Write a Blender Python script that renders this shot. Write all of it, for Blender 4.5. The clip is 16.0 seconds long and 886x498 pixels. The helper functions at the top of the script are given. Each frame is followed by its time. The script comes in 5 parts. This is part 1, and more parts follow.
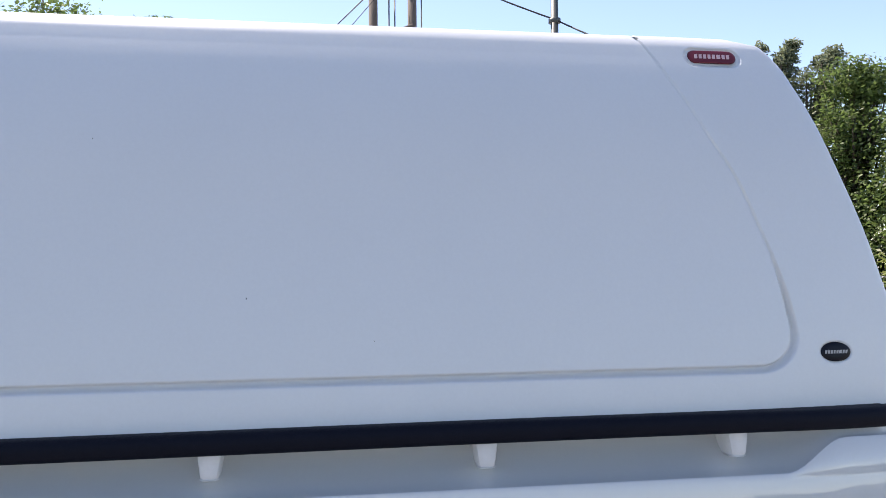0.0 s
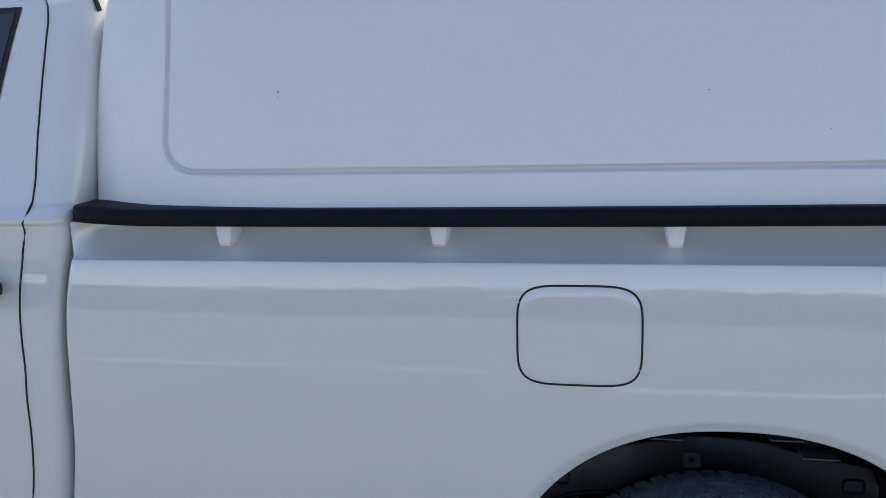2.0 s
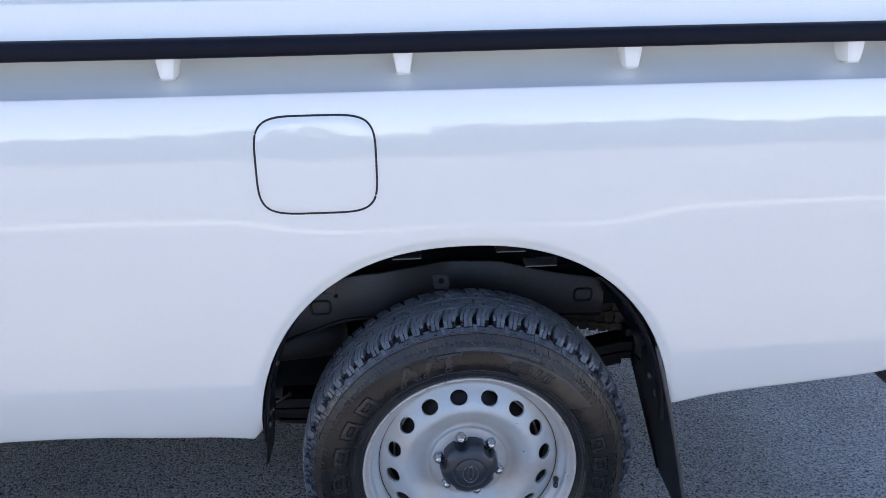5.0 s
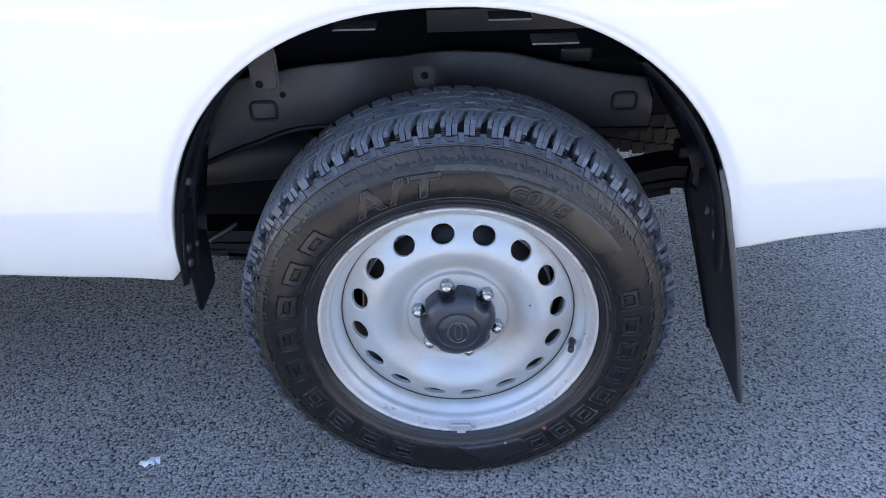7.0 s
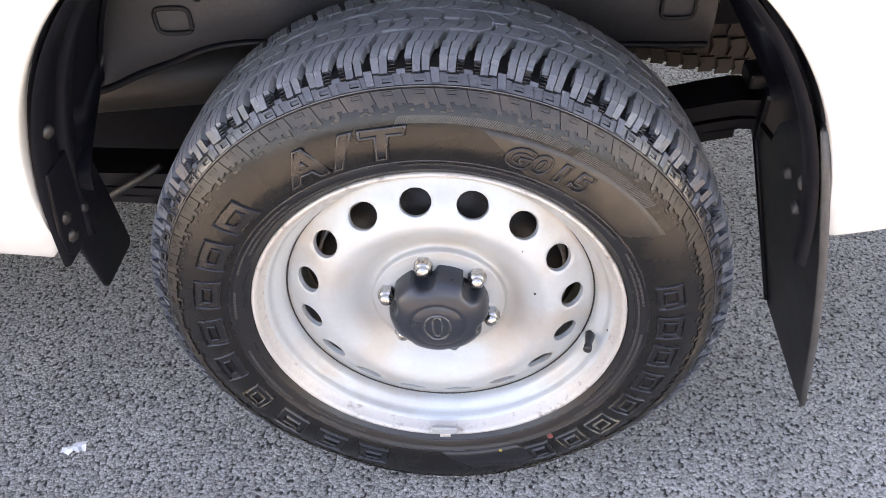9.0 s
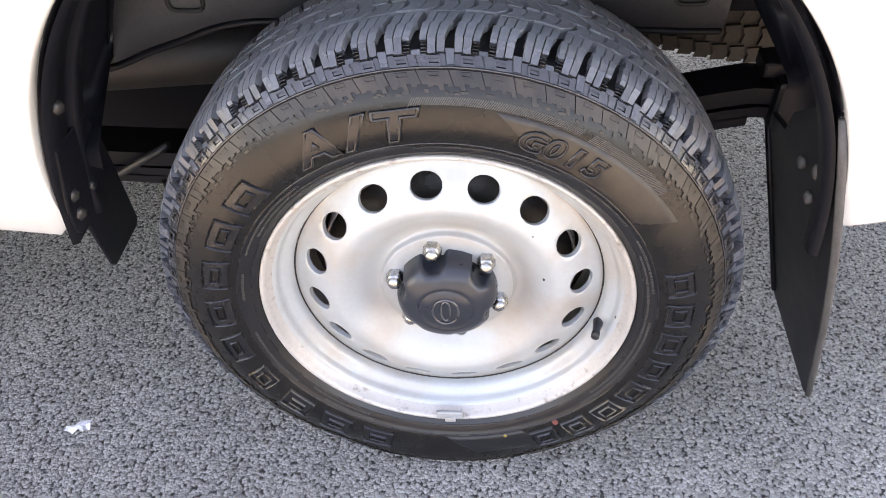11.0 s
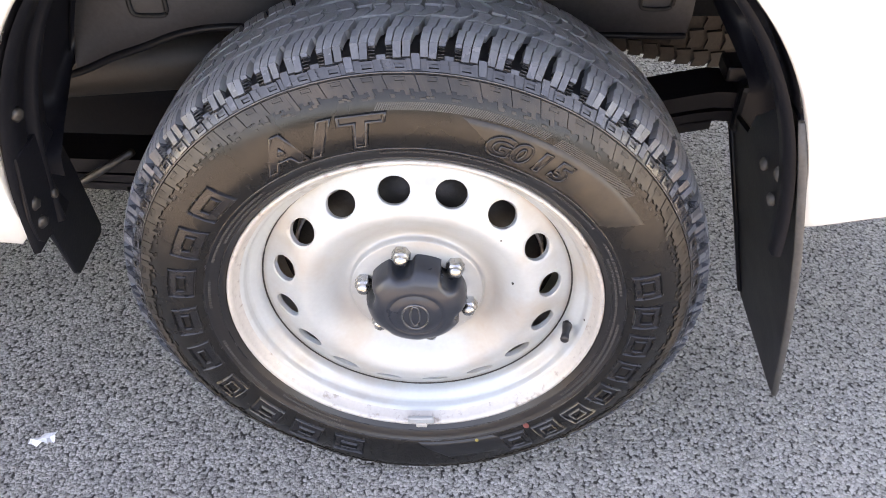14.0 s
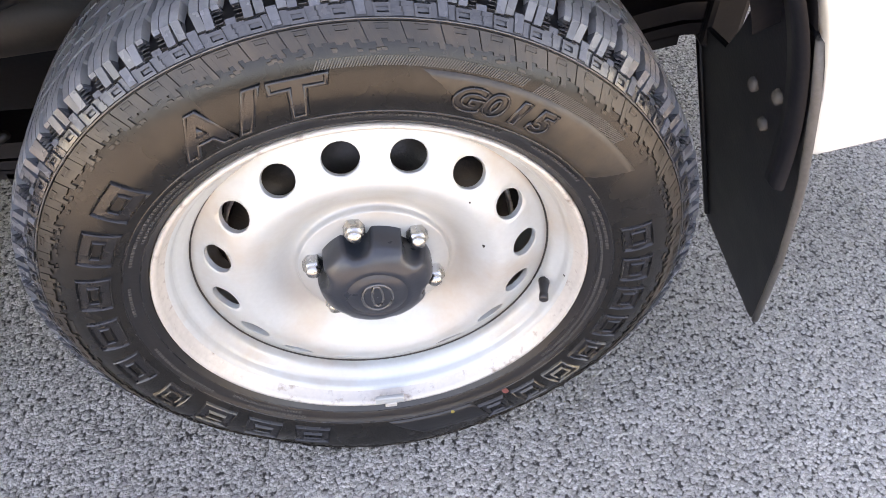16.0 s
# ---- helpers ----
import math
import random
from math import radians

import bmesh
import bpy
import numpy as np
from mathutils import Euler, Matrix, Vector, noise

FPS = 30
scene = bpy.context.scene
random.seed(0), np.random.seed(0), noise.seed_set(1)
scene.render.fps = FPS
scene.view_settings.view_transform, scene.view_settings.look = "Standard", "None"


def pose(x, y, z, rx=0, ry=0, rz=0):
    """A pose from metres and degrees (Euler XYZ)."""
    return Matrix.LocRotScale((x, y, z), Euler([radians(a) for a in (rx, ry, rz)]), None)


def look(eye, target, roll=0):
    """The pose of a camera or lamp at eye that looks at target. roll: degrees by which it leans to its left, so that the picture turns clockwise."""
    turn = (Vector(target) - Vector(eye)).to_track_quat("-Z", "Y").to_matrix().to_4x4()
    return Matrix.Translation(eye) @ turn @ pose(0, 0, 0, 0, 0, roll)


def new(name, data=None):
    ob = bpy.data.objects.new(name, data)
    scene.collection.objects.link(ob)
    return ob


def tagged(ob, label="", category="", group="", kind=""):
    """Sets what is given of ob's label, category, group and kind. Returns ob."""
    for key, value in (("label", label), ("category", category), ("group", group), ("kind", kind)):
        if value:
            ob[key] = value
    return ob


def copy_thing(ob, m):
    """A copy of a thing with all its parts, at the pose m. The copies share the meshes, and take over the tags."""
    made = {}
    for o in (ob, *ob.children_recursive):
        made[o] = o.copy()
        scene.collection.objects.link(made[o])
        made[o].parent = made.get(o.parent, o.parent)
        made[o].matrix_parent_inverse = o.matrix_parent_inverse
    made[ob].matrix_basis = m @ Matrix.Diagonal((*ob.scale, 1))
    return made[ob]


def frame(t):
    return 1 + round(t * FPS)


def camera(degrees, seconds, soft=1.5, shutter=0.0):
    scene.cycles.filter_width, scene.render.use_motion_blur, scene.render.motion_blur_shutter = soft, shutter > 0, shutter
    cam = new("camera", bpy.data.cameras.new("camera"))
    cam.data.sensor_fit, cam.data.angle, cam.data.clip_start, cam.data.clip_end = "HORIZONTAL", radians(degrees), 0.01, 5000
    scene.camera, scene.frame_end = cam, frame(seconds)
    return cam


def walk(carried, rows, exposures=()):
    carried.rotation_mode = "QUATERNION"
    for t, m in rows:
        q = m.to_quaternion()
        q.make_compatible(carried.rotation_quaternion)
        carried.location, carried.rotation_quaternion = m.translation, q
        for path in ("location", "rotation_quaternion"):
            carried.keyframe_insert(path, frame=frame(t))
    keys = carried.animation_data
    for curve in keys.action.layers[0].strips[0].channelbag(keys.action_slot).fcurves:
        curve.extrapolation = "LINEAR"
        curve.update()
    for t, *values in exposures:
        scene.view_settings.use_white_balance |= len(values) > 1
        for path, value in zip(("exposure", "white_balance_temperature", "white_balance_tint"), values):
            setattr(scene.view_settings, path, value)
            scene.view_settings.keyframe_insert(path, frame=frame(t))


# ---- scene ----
cam = camera(59.2, 16.0, soft=0.8)
PATH = [
    (0, (0.054, -1.198, 1.542), (0.342, 0.781, 1.571), -0.4),
    (0.2, (-0.037, -1.262, 1.543), (0.22, 0.721, 1.586), -0.6),
    (0.4, (-0.116, -1.306, 1.562), (0.083, 0.684, 1.597), -0.4),
    (0.5, (-0.15, -1.32, 1.57), (0.011, 0.673, 1.6), -0.4),
    (0.6, (-0.142, -1.327, 1.571), (-0.071, 0.671, 1.603), -0.7),
    (0.8, (-0.187, -1.334, 1.591), (-0.212, 0.666, 1.595), -0.7),
    (1, (-0.238, -1.343, 1.607), (-0.337, 0.654, 1.575), -0.7),
    (1.1, (-0.238, -1.351, 1.586), (-0.397, 0.643, 1.569), -0.7),
    (1.5, (-0.278, -1.362, 1.584), (-0.547, 0.615, 1.444), -1.2),
    (1.8, (-0.261, -1.366, 1.5), (-0.601, 0.59, 1.262), -1.4),
    (2, (-0.276, -1.371, 1.515), (-0.625, 0.553, 1.094), -1.9),
    (2.5, (-0.264, -1.383, 1.472), (-0.662, 0.476, 0.853), -2.6),
    (3, (-0.261, -1.395, 1.456), (-0.654, 0.439, 0.762), -2.7),
    (3.5, (-0.241, -1.398, 1.466), (-0.585, 0.431, 0.733), -2.5),
    (4, (-0.213, -1.417, 1.452), (-0.426, 0.434, 0.725), -2.0),
    (4.5, (-0.165, -1.419, 1.457), (-0.22, 0.44, 0.722), -1.4),
    (5, (-0.137, -1.42, 1.452), (-0.026, 0.432, 0.706), -0.9),
    (5.2, (-0.121, -1.423, 1.453), (0.045, 0.422, 0.698), -0.7),
    (7.3, (0.012, -0.94, 1.174), (-0.052, 0.676, -0.002), -2.6),
    (7.5, (-0.005, -0.885, 1.17), (-0.071, 0.702, -0.045), -2.8),
    (8, (-0.003, -0.778, 1.137), (-0.075, 0.757, -0.144), -2.9),
    (8.5, (0.049, -0.694, 1.113), (-0.048, 0.799, -0.214), -3.0),
    (9, (0.067, -0.672, 1.095), (-0.055, 0.791, -0.264), -3.2),
    (9.5, (0.068, -0.67, 1.088), (-0.075, 0.768, -0.295), -3.4),
    (12, (0.048, -0.672, 1.091), (-0.049, 0.77, -0.291), -1.3),
    (12.5, (0.053, -0.67, 1.087), (-0.031, 0.778, -0.29), -1.1),
    (13, (0.053, -0.668, 1.087), (-0.018, 0.782, -0.288), -1.0),
    (13.5, (0.056, -0.669, 1.089), (-0.004, 0.784, -0.284), -1.0),
    (14, (0.06, -0.671, 1.089), (0.008, 0.78, -0.286), -1.0),
    (14.5, (0.063, -0.675, 1.088), (0.016, 0.773, -0.291), -0.9),
    (15, (0.064, -0.674, 1.089), (0.031, 0.759, -0.305), -0.9),
    (15.5, (0.062, -0.664, 1.074), (0.061, 0.737, -0.354), -0.8),
    (16, (0.009, -0.535, 1.04), (0.167, 0.744, -0.489), -0.7),
]

# ---- exposure over the shot ----
EXPOSURES = [
    (0.0, 1.13, 6950, 19), (0.5, 1.00, 6950, 19), (1.0, 0.94, 6950, 19), (1.5, 0.96, 6950, 19), (2.0, 1.07, 6950, 19), (2.4, 1.41, 6950, 19), (3.5, 1.95, 6900, 20), (5.2, 2.10, 6900, 20),
    (7.3, 2.90, 7100, 21), (7.8, 3.12, 8000, 22), (8.3, 3.29, 9500, 24), (9.0, 3.56, 10600, 26), (12.0, 3.64, 11000, 26), (16.0, 3.72, 11200, 26),
]
walk(cam, [(t, look(eye, target, roll)) for t, eye, target, roll in PATH], EXPOSURES)

# ---- light: clear sky, high sun from behind the truck ----
SUN_TO = Vector((-0.46, 0.60, 1.30)).normalized()
world = bpy.data.worlds.new("sky")
world.use_nodes = True
scene.world = world
wn = world.node_tree.nodes
wl = world.node_tree.links
sky = wn.new("ShaderNodeTexSky")
sky.sky_type = "NISHITA"
sky.sun_disc = False
sky.sun_elevation = math.asin(SUN_TO.z)
sky.sun_rotation = math.atan2(SUN_TO.x, SUN_TO.y)
sky.dust_density = 0.25
sky.ozone_density = 1.1
sky.air_density = 0.85
wn["Background"].inputs["Strength"].default_value = 0.125
wl.new(sky.outputs["Color"], wn["Background"].inputs["Color"])
sun_data = bpy.data.lights.new("sun", "SUN")
sun_data.energy = 4.6
sun_data.angle = radians(0.53)
sun_data.color = (1.0, 0.95, 0.87)
sun = new("sun", sun_data)
sun.matrix_world = look(SUN_TO * 40, (0, 0, 0))


# ---- materials ----
def material(name, color, rough=0.5, metal=0.0, vary=0.12, scale=12.0, fine=180.0, bump=0.05, coat=0.0, dirt=None, dirt_amount=0.0,
             dirt_scale=3.0, spec=0.5, coat_rough=0.03, random_tint=0.0, bump_scale=None, rough_vary=0.08):
    """A surface with two scales of variation, optional dirt and fine relief."""
    m = bpy.data.materials.new(name)
    m.use_nodes = True
    n, l = m.node_tree.nodes, m.node_tree.links
    p = n["Principled BSDF"]
    tc = n.new("ShaderNodeTexCoord")
    big = n.new("ShaderNodeTexNoise")
    big.inputs["Scale"].default_value = scale
    big.inputs["Detail"].default_value = 4
    small = n.new("ShaderNodeTexNoise")
    small.inputs["Scale"].default_value = fine
    small.inputs["Detail"].default_value = 2
    for t in (big, small):
        l.new(tc.outputs["Object"], t.inputs["Vector"])
    add = n.new("ShaderNodeMath")
    add.operation = "ADD"
    l.new(big.outputs["Fac"], add.inputs[0])
    l.new(small.outputs["Fac"], add.inputs[1])
    ramp = n.new("ShaderNodeMapRange")
    ramp.inputs["From Min"].default_value = 0.6
    ramp.inputs["From Max"].default_value = 1.4
    ramp.inputs["To Min"].default_value = 1 - vary
    ramp.inputs["To Max"].default_value = 1 + vary
    l.new(add.outputs[0], ramp.inputs["Value"])
    scaled = n.new("ShaderNodeVectorMath")
    scaled.operation = "SCALE"
    scaled.inputs[0].default_value = color
    l.new(ramp.outputs[0], scaled.inputs["Scale"])
    out = scaled.outputs["Vector"]
    if random_tint:
        info = n.new("ShaderNodeNewGeometry")
        mr = n.new("ShaderNodeMapRange")
        mr.inputs["To Min"].default_value = 1 - random_tint
        mr.inputs["To Max"].default_value = 1 + random_tint
        l.new(info.outputs["Random Per Island"], mr.inputs["Value"])
        sc2 = n.new("ShaderNodeVectorMath")
        sc2.operation = "SCALE"
        l.new(out, sc2.inputs[0])
        l.new(mr.outputs[0], sc2.inputs["Scale"])
        out = sc2.outputs["Vector"]
    if dirt:
        dn = n.new("ShaderNodeTexNoise")
        dn.inputs["Scale"].default_value = dirt_scale
        dn.inputs["Detail"].default_value = 6
        dn.inputs["Roughness"].default_value = 0.65
        l.new(tc.outputs["Object"], dn.inputs["Vector"])
        dr = n.new("ShaderNodeMapRange")
        dr.inputs["From Min"].default_value = 0.62 - 0.4 * dirt_amount
        dr.inputs["From Max"].default_value = 0.82 - 0.4 * dirt_amount
        l.new(dn.outputs["Fac"], dr.inputs["Value"])
        mix = n.new("ShaderNodeMix")
        mix.data_type = "RGBA"
        mix.inputs["B"].default_value = (*dirt, 1)
        l.new(dr.outputs[0], mix.inputs["Factor"])
        l.new(out, mix.inputs["A"])
        out = mix.outputs["Result"]
    l.new(out, p.inputs["Base Color"])
    rr = n.new("ShaderNodeMapRange")
    rr.inputs["To Min"].default_value = max(0.02, rough - rough_vary)
    rr.inputs["To Max"].default_value = min(1.0, rough + rough_vary)
    l.new(big.outputs["Fac"], rr.inputs["Value"])
    l.new(rr.outputs[0], p.inputs["Roughness"])
    p.inputs["Metallic"].default_value = metal
    p.inputs["Specular IOR Level"].default_value = spec
    if coat:
        p.inputs["Coat IOR"].default_value = 1.7
        p.inputs["Coat Weight"].default_value = coat
        p.inputs["Coat Roughness"].default_value = coat_rough
    if bump:
        b = n.new("ShaderNodeBump")
        b.inputs["Strength"].default_value = bump
        b.inputs["Distance"].default_value = 0.002
        source = small
        if bump_scale:
            source = n.new("ShaderNodeTexNoise")
            source.inputs["Scale"].default_value = bump_scale
            source.inputs["Detail"].default_value = 3
            l.new(tc.outputs["Object"], source.inputs["Vector"])
        l.new(source.outputs["Fac"], b.inputs["Height"])
        l.new(b.outputs["Normal"], p.inputs["Normal"])
    return m


def ring_tint(m, cx, cz, r0, r1, soft, color, amount, scale=9.0):
    """A tinted ring round a wheel's hub, broken up by noise."""
    n, l = m.node_tree.nodes, m.node_tree.links
    p = n["Principled BSDF"]
    old = p.inputs["Base Color"].links[0].from_socket
    tc = n.new("ShaderNodeTexCoord")
    off = n.new("ShaderNodeVectorMath")
    off.operation = "SUBTRACT"
    off.inputs[1].default_value = (cx, 0, cz)
    flat = n.new("ShaderNodeVectorMath")
    flat.operation = "MULTIPLY"
    flat.inputs[1].default_value = (1, 0, 1)
    size = n.new("ShaderNodeVectorMath")
    size.operation = "LENGTH"
    l.new(tc.outputs["Object"], off.inputs[0])
    l.new(off.outputs[0], flat.inputs[0])
    l.new(flat.outputs[0], size.inputs[0])
    noise = n.new("ShaderNodeTexNoise")
    noise.inputs["Scale"].default_value = scale
    noise.inputs["Detail"].default_value = 5
    l.new(tc.outputs["Object"], noise.inputs["Vector"])
    factor = None
    for a, b in ((r0 - soft, r0), (r1 + soft, r1)):
        mr = n.new("ShaderNodeMapRange")
        mr.interpolation_type = "SMOOTHSTEP"
        mr.inputs["From Min"].default_value = a
        mr.inputs["From Max"].default_value = b
        l.new(size.outputs["Value"], mr.inputs["Value"])
        if factor is None:
            factor = mr.outputs[0]
        else:
            both = n.new("ShaderNodeMath")
            both.operation = "MULTIPLY"
            l.new(factor, both.inputs[0])
            l.new(mr.outputs[0], both.inputs[1])
            factor = both.outputs[0]
    cut = n.new("ShaderNodeMapRange")
    cut.inputs["From Min"].default_value = 0.3
    cut.inputs["From Max"].default_value = 0.65
    cut.inputs["To Max"].default_value = amount
    l.new(noise.outputs["Fac"], cut.inputs["Value"])
    both = n.new("ShaderNodeMath")
    both.operation = "MULTIPLY"
    l.new(factor, both.inputs[0])
    l.new(cut.outputs[0], both.inputs[1])
    mix = n.new("ShaderNodeMix")
    mix.data_type = "RGBA"
    mix.inputs["B"].default_value = (*color, 1)
    l.new(both.outputs[0], mix.inputs["Factor"])
    l.new(old, mix.inputs["A"])
    l.new(mix.outputs["Result"], p.inputs["Base Color"])


paint_white = material("white_paint", (0.595, 0.603, 0.580), rough=0.3, vary=0.015, scale=2.0, bump=0.006, bump_scale=7, coat=1.0, rough_vary=0.03)
gelcoat = material("white_gelcoat", (0.625, 0.64, 0.635), rough=0.42, vary=0.02, scale=2.5, bump=0.012, bump_scale=9, coat=0.7, coat_rough=0.22, rough_vary=0.04)
hook_white = material("white_plastic", (0.70, 0.70, 0.685), rough=0.45, vary=0.03, bump=0.02)
rail_plastic = material("grained_black_plastic", (0.0052, 0.0064, 0.0125), rough=0.5, vary=0.15, fine=420, bump=0.3, spec=0.10)
# Darker copy of the underseal: the shade underneath is put into its colour.
under_dark = material("shade_black", (0.0035, 0.004, 0.006), rough=0.7, vary=0.3, scale=8, bump=0.2, spec=0.15)
seam_black = material("black_gap", (0.008, 0.008, 0.009), rough=0.7, vary=0.1)
under_black = material("black_underseal", (0.013, 0.013, 0.014), rough=0.42, vary=0.25, scale=9, bump=0.25, bump_scale=60, dirt=(0.05, 0.042, 0.034), dirt_amount=0.1)
flap_black = material("black_rubber_flap", (0.0040, 0.0045, 0.0068), rough=0.42, vary=0.2, bump=0.1, dirt=(0.02, 0.019, 0.018), dirt_amount=0.02, dirt_scale=7, spec=0.22)
edge_grey = material("worn_plastic_edge", (0.055, 0.053, 0.052), rough=0.6, vary=0.3, scale=30, bump=0.1)
# Dusty tread, lightened and cooled: light missing under the arch is put in.
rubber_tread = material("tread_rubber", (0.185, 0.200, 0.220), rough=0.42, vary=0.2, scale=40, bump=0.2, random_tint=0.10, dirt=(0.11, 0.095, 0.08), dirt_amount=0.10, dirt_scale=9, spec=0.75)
# Same rubber, darker on the lug feet to offset their stronger light.
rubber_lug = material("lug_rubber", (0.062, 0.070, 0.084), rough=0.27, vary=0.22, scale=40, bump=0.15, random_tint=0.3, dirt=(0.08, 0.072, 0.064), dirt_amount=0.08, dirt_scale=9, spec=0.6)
rubber_shoulder = material("shoulder_rubber", (0.028, 0.030, 0.034), rough=0.26, vary=0.2, scale=40, bump=0.08, random_tint=0.2, dirt=(0.060, 0.047, 0.035), dirt_amount=0.22, dirt_scale=6, spec=0.75)
rubber_comb = material("dusty_comb_rubber", (0.017, 0.0145, 0.012), rough=0.42, vary=0.25, scale=40, bump=0.10, random_tint=0.12, dirt=(0.045, 0.033, 0.023), dirt_amount=0.4, dirt_scale=9, spec=0.48)
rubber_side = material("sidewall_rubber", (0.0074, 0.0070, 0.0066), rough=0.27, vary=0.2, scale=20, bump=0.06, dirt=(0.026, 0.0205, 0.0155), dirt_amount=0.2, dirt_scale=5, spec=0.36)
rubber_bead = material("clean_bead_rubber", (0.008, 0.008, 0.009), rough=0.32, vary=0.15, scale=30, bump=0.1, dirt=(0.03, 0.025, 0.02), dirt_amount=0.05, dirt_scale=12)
rubber_dusty = material("dusty_sidewall_field", (0.020, 0.0165, 0.013), rough=0.4, vary=0.25, scale=25, bump=0.05, dirt=(0.05, 0.037, 0.025), dirt_amount=0.35, dirt_scale=10)
dot_red = material("red_paint_dot", (0.16, 0.035, 0.028), rough=0.6, vary=0.3, scale=200, bump=0.0)
dot_yellow = material("yellow_paint_dot", (0.24, 0.18, 0.04), rough=0.6, vary=0.3, scale=200, bump=0.0)
rubber_mark = material("raised_rubber_lettering", (0.007, 0.007, 0.008), rough=0.27, vary=0.15, scale=30, bump=0.06, spec=0.55)
rubber_print = material("fine_rubber_print", (0.048, 0.046, 0.044), rough=0.4, vary=0.2, scale=60, bump=0.0)
wall_grey = material("dusty_inner_wall", (0.044, 0.043, 0.046), rough=0.48, vary=0.25, scale=7, bump=0.2, bump_scale=50, dirt=(0.034, 0.031, 0.029), dirt_amount=0.2, dirt_scale=4, spec=0.35)
bare_steel = material("bare_bracket_steel", (0.075, 0.072, 0.07), rough=0.5, metal=0.3, vary=0.25, scale=30, bump=0.1)
rim_silver = material("silver_wheel_paint", (0.405, 0.432, 0.434), rough=0.36, metal=0.25, vary=0.05, scale=14, bump=0.03, dirt=(0.37, 0.315, 0.26), dirt_amount=0.36, dirt_scale=4)
rim_edge = material("chipped_rim_edge", (0.44, 0.415, 0.385), rough=0.42, metal=0.25, vary=0.10, scale=20, bump=0.08, dirt=(0.09, 0.05, 0.03), dirt_amount=0.16, dirt_scale=48)
# Brake dust round the pad; darker rings at the weld seam and rim step.
ring_tint(rim_silver, 0.0, 0.348, 0.088, 0.100, 0.028, (0.29, 0.24, 0.19), 0.6, 7)
ring_tint(rim_silver, 0.0, 0.348, 0.200, 0.204, 0.006, (0.24, 0.19, 0.145), 0.7, 11)
ring_tint(rim_silver, 0.0, 0.348, 0.217, 0.2195, 0.003, (0.27, 0.265, 0.26), 0.6, 14)
chrome = material("bright_nut", (0.42, 0.42, 0.41), rough=0.27, metal=1.0, vary=0.15, scale=90, bump=0.05)
emblem_grey = material("emblem_plastic", (0.05, 0.052, 0.056), rough=0.22, vary=0.1, bump=0.0, spec=0.7)
cap_plastic = material("grey_cap_plastic", (0.017, 0.021, 0.028), rough=0.30, vary=0.12, scale=40, bump=0.08, dirt=(0.13, 0.115, 0.10), dirt_amount=0.04, dirt_scale=25)
drum_iron = material("rusty_drum", (0.020, 0.017, 0.015), rough=0.5, vary=0.4, scale=30, bump=0.3, dirt=(0.055, 0.032, 0.020), dirt_amount=0.12, dirt_scale=20)
mud_rubber = material("muddy_rubber", (0.042, 0.033, 0.027), rough=0.8, vary=0.3, scale=18, bump=0.3)
lens_red = material("dark_red_lens", (0.12, 0.012, 0.024), rough=0.35, vary=0.08, scale=40, bump=0.0, spec=0.35)
lens_pale = material("pale_print", (0.50, 0.36, 0.38), rough=0.4, vary=0.05, bump=0.0)
badge_black = material("dark_badge", (0.005, 0.006, 0.011), rough=0.3, spec=0.2, vary=0.1, bump=0.0)
badge_grey = material("silver_print", (0.42, 0.43, 0.45), rough=0.35, metal=0.4, vary=0.05, bump=0.0)
tail_red = material("tail_lamp_red", (0.16, 0.012, 0.014), rough=0.15, vary=0.06, bump=0.0, coat=0.8)
bumper_grey = material("grey_step_bumper", (0.045, 0.045, 0.048), rough=0.5, vary=0.15, bump=0.2)
amber = material("amber_lens", (0.85, 0.20, 0.015), rough=0.25, vary=0.06, bump=0.0, coat=0.4)
glass_dark = material("tinted_glass", (0.010, 0.012, 0.013), rough=0.05, vary=0.05, bump=0.0, spec=0.8)
bolt_dark = material("dark_bolt", (0.028, 0.027, 0.026), rough=0.35, metal=0.3, vary=0.3, scale=60, bump=0.1)
dull_steel = material("dull_grimy_steel", (0.022, 0.0215, 0.022), rough=0.55, vary=0.35, scale=8, bump=0.2, bump_scale=40, dirt=(0.014, 0.012, 0.011), dirt_amount=0.3, dirt_scale=5)
handle_black = material("black_door_handle", (0.015, 0.015, 0.017), rough=0.3, vary=0.1, bump=0.05)


def leaf_material(name, color, spread):
    m = material(name, color, rough=0.5, vary=0.25, scale=1.5, bump=0.0, random_tint=spread)
    n, l = m.node_tree.nodes, m.node_tree.links
    p, out = n["Principled BSDF"], n["Material Output"]
    thin = n.new("ShaderNodeBsdfTranslucent")
    mix = n.new("ShaderNodeMixShader")
    mix.inputs["Fac"].default_value = 0.5
    l.new(p.inputs["Base Color"].links[0].from_socket, thin.inputs["Color"])
    l.new(p.outputs["BSDF"], mix.inputs[1])
    l.new(thin.outputs["BSDF"], mix.inputs[2])
    l.new(mix.outputs["Shader"], out.inputs["Surface"])
    return m


leaf_green = leaf_material("leaf_green", (0.115, 0.17, 0.05), 0.4)
leaf_grey = leaf_material("leaf_grey_green", (0.17, 0.20, 0.12), 0.4)
leaf_silver = leaf_material("leaf_silvery", (0.23, 0.24, 0.16), 0.45)
leaf_dark = leaf_material("leaf_dark_green", (0.030, 0.048, 0.018), 0.3)
leaf_yellow = leaf_material("leaf_yellow_green", (0.19, 0.22, 0.06), 0.4)
bark = material("bark", (0.085, 0.065, 0.048), rough=0.9, vary=0.35, scale=10, bump=0.6, bump_scale=30)
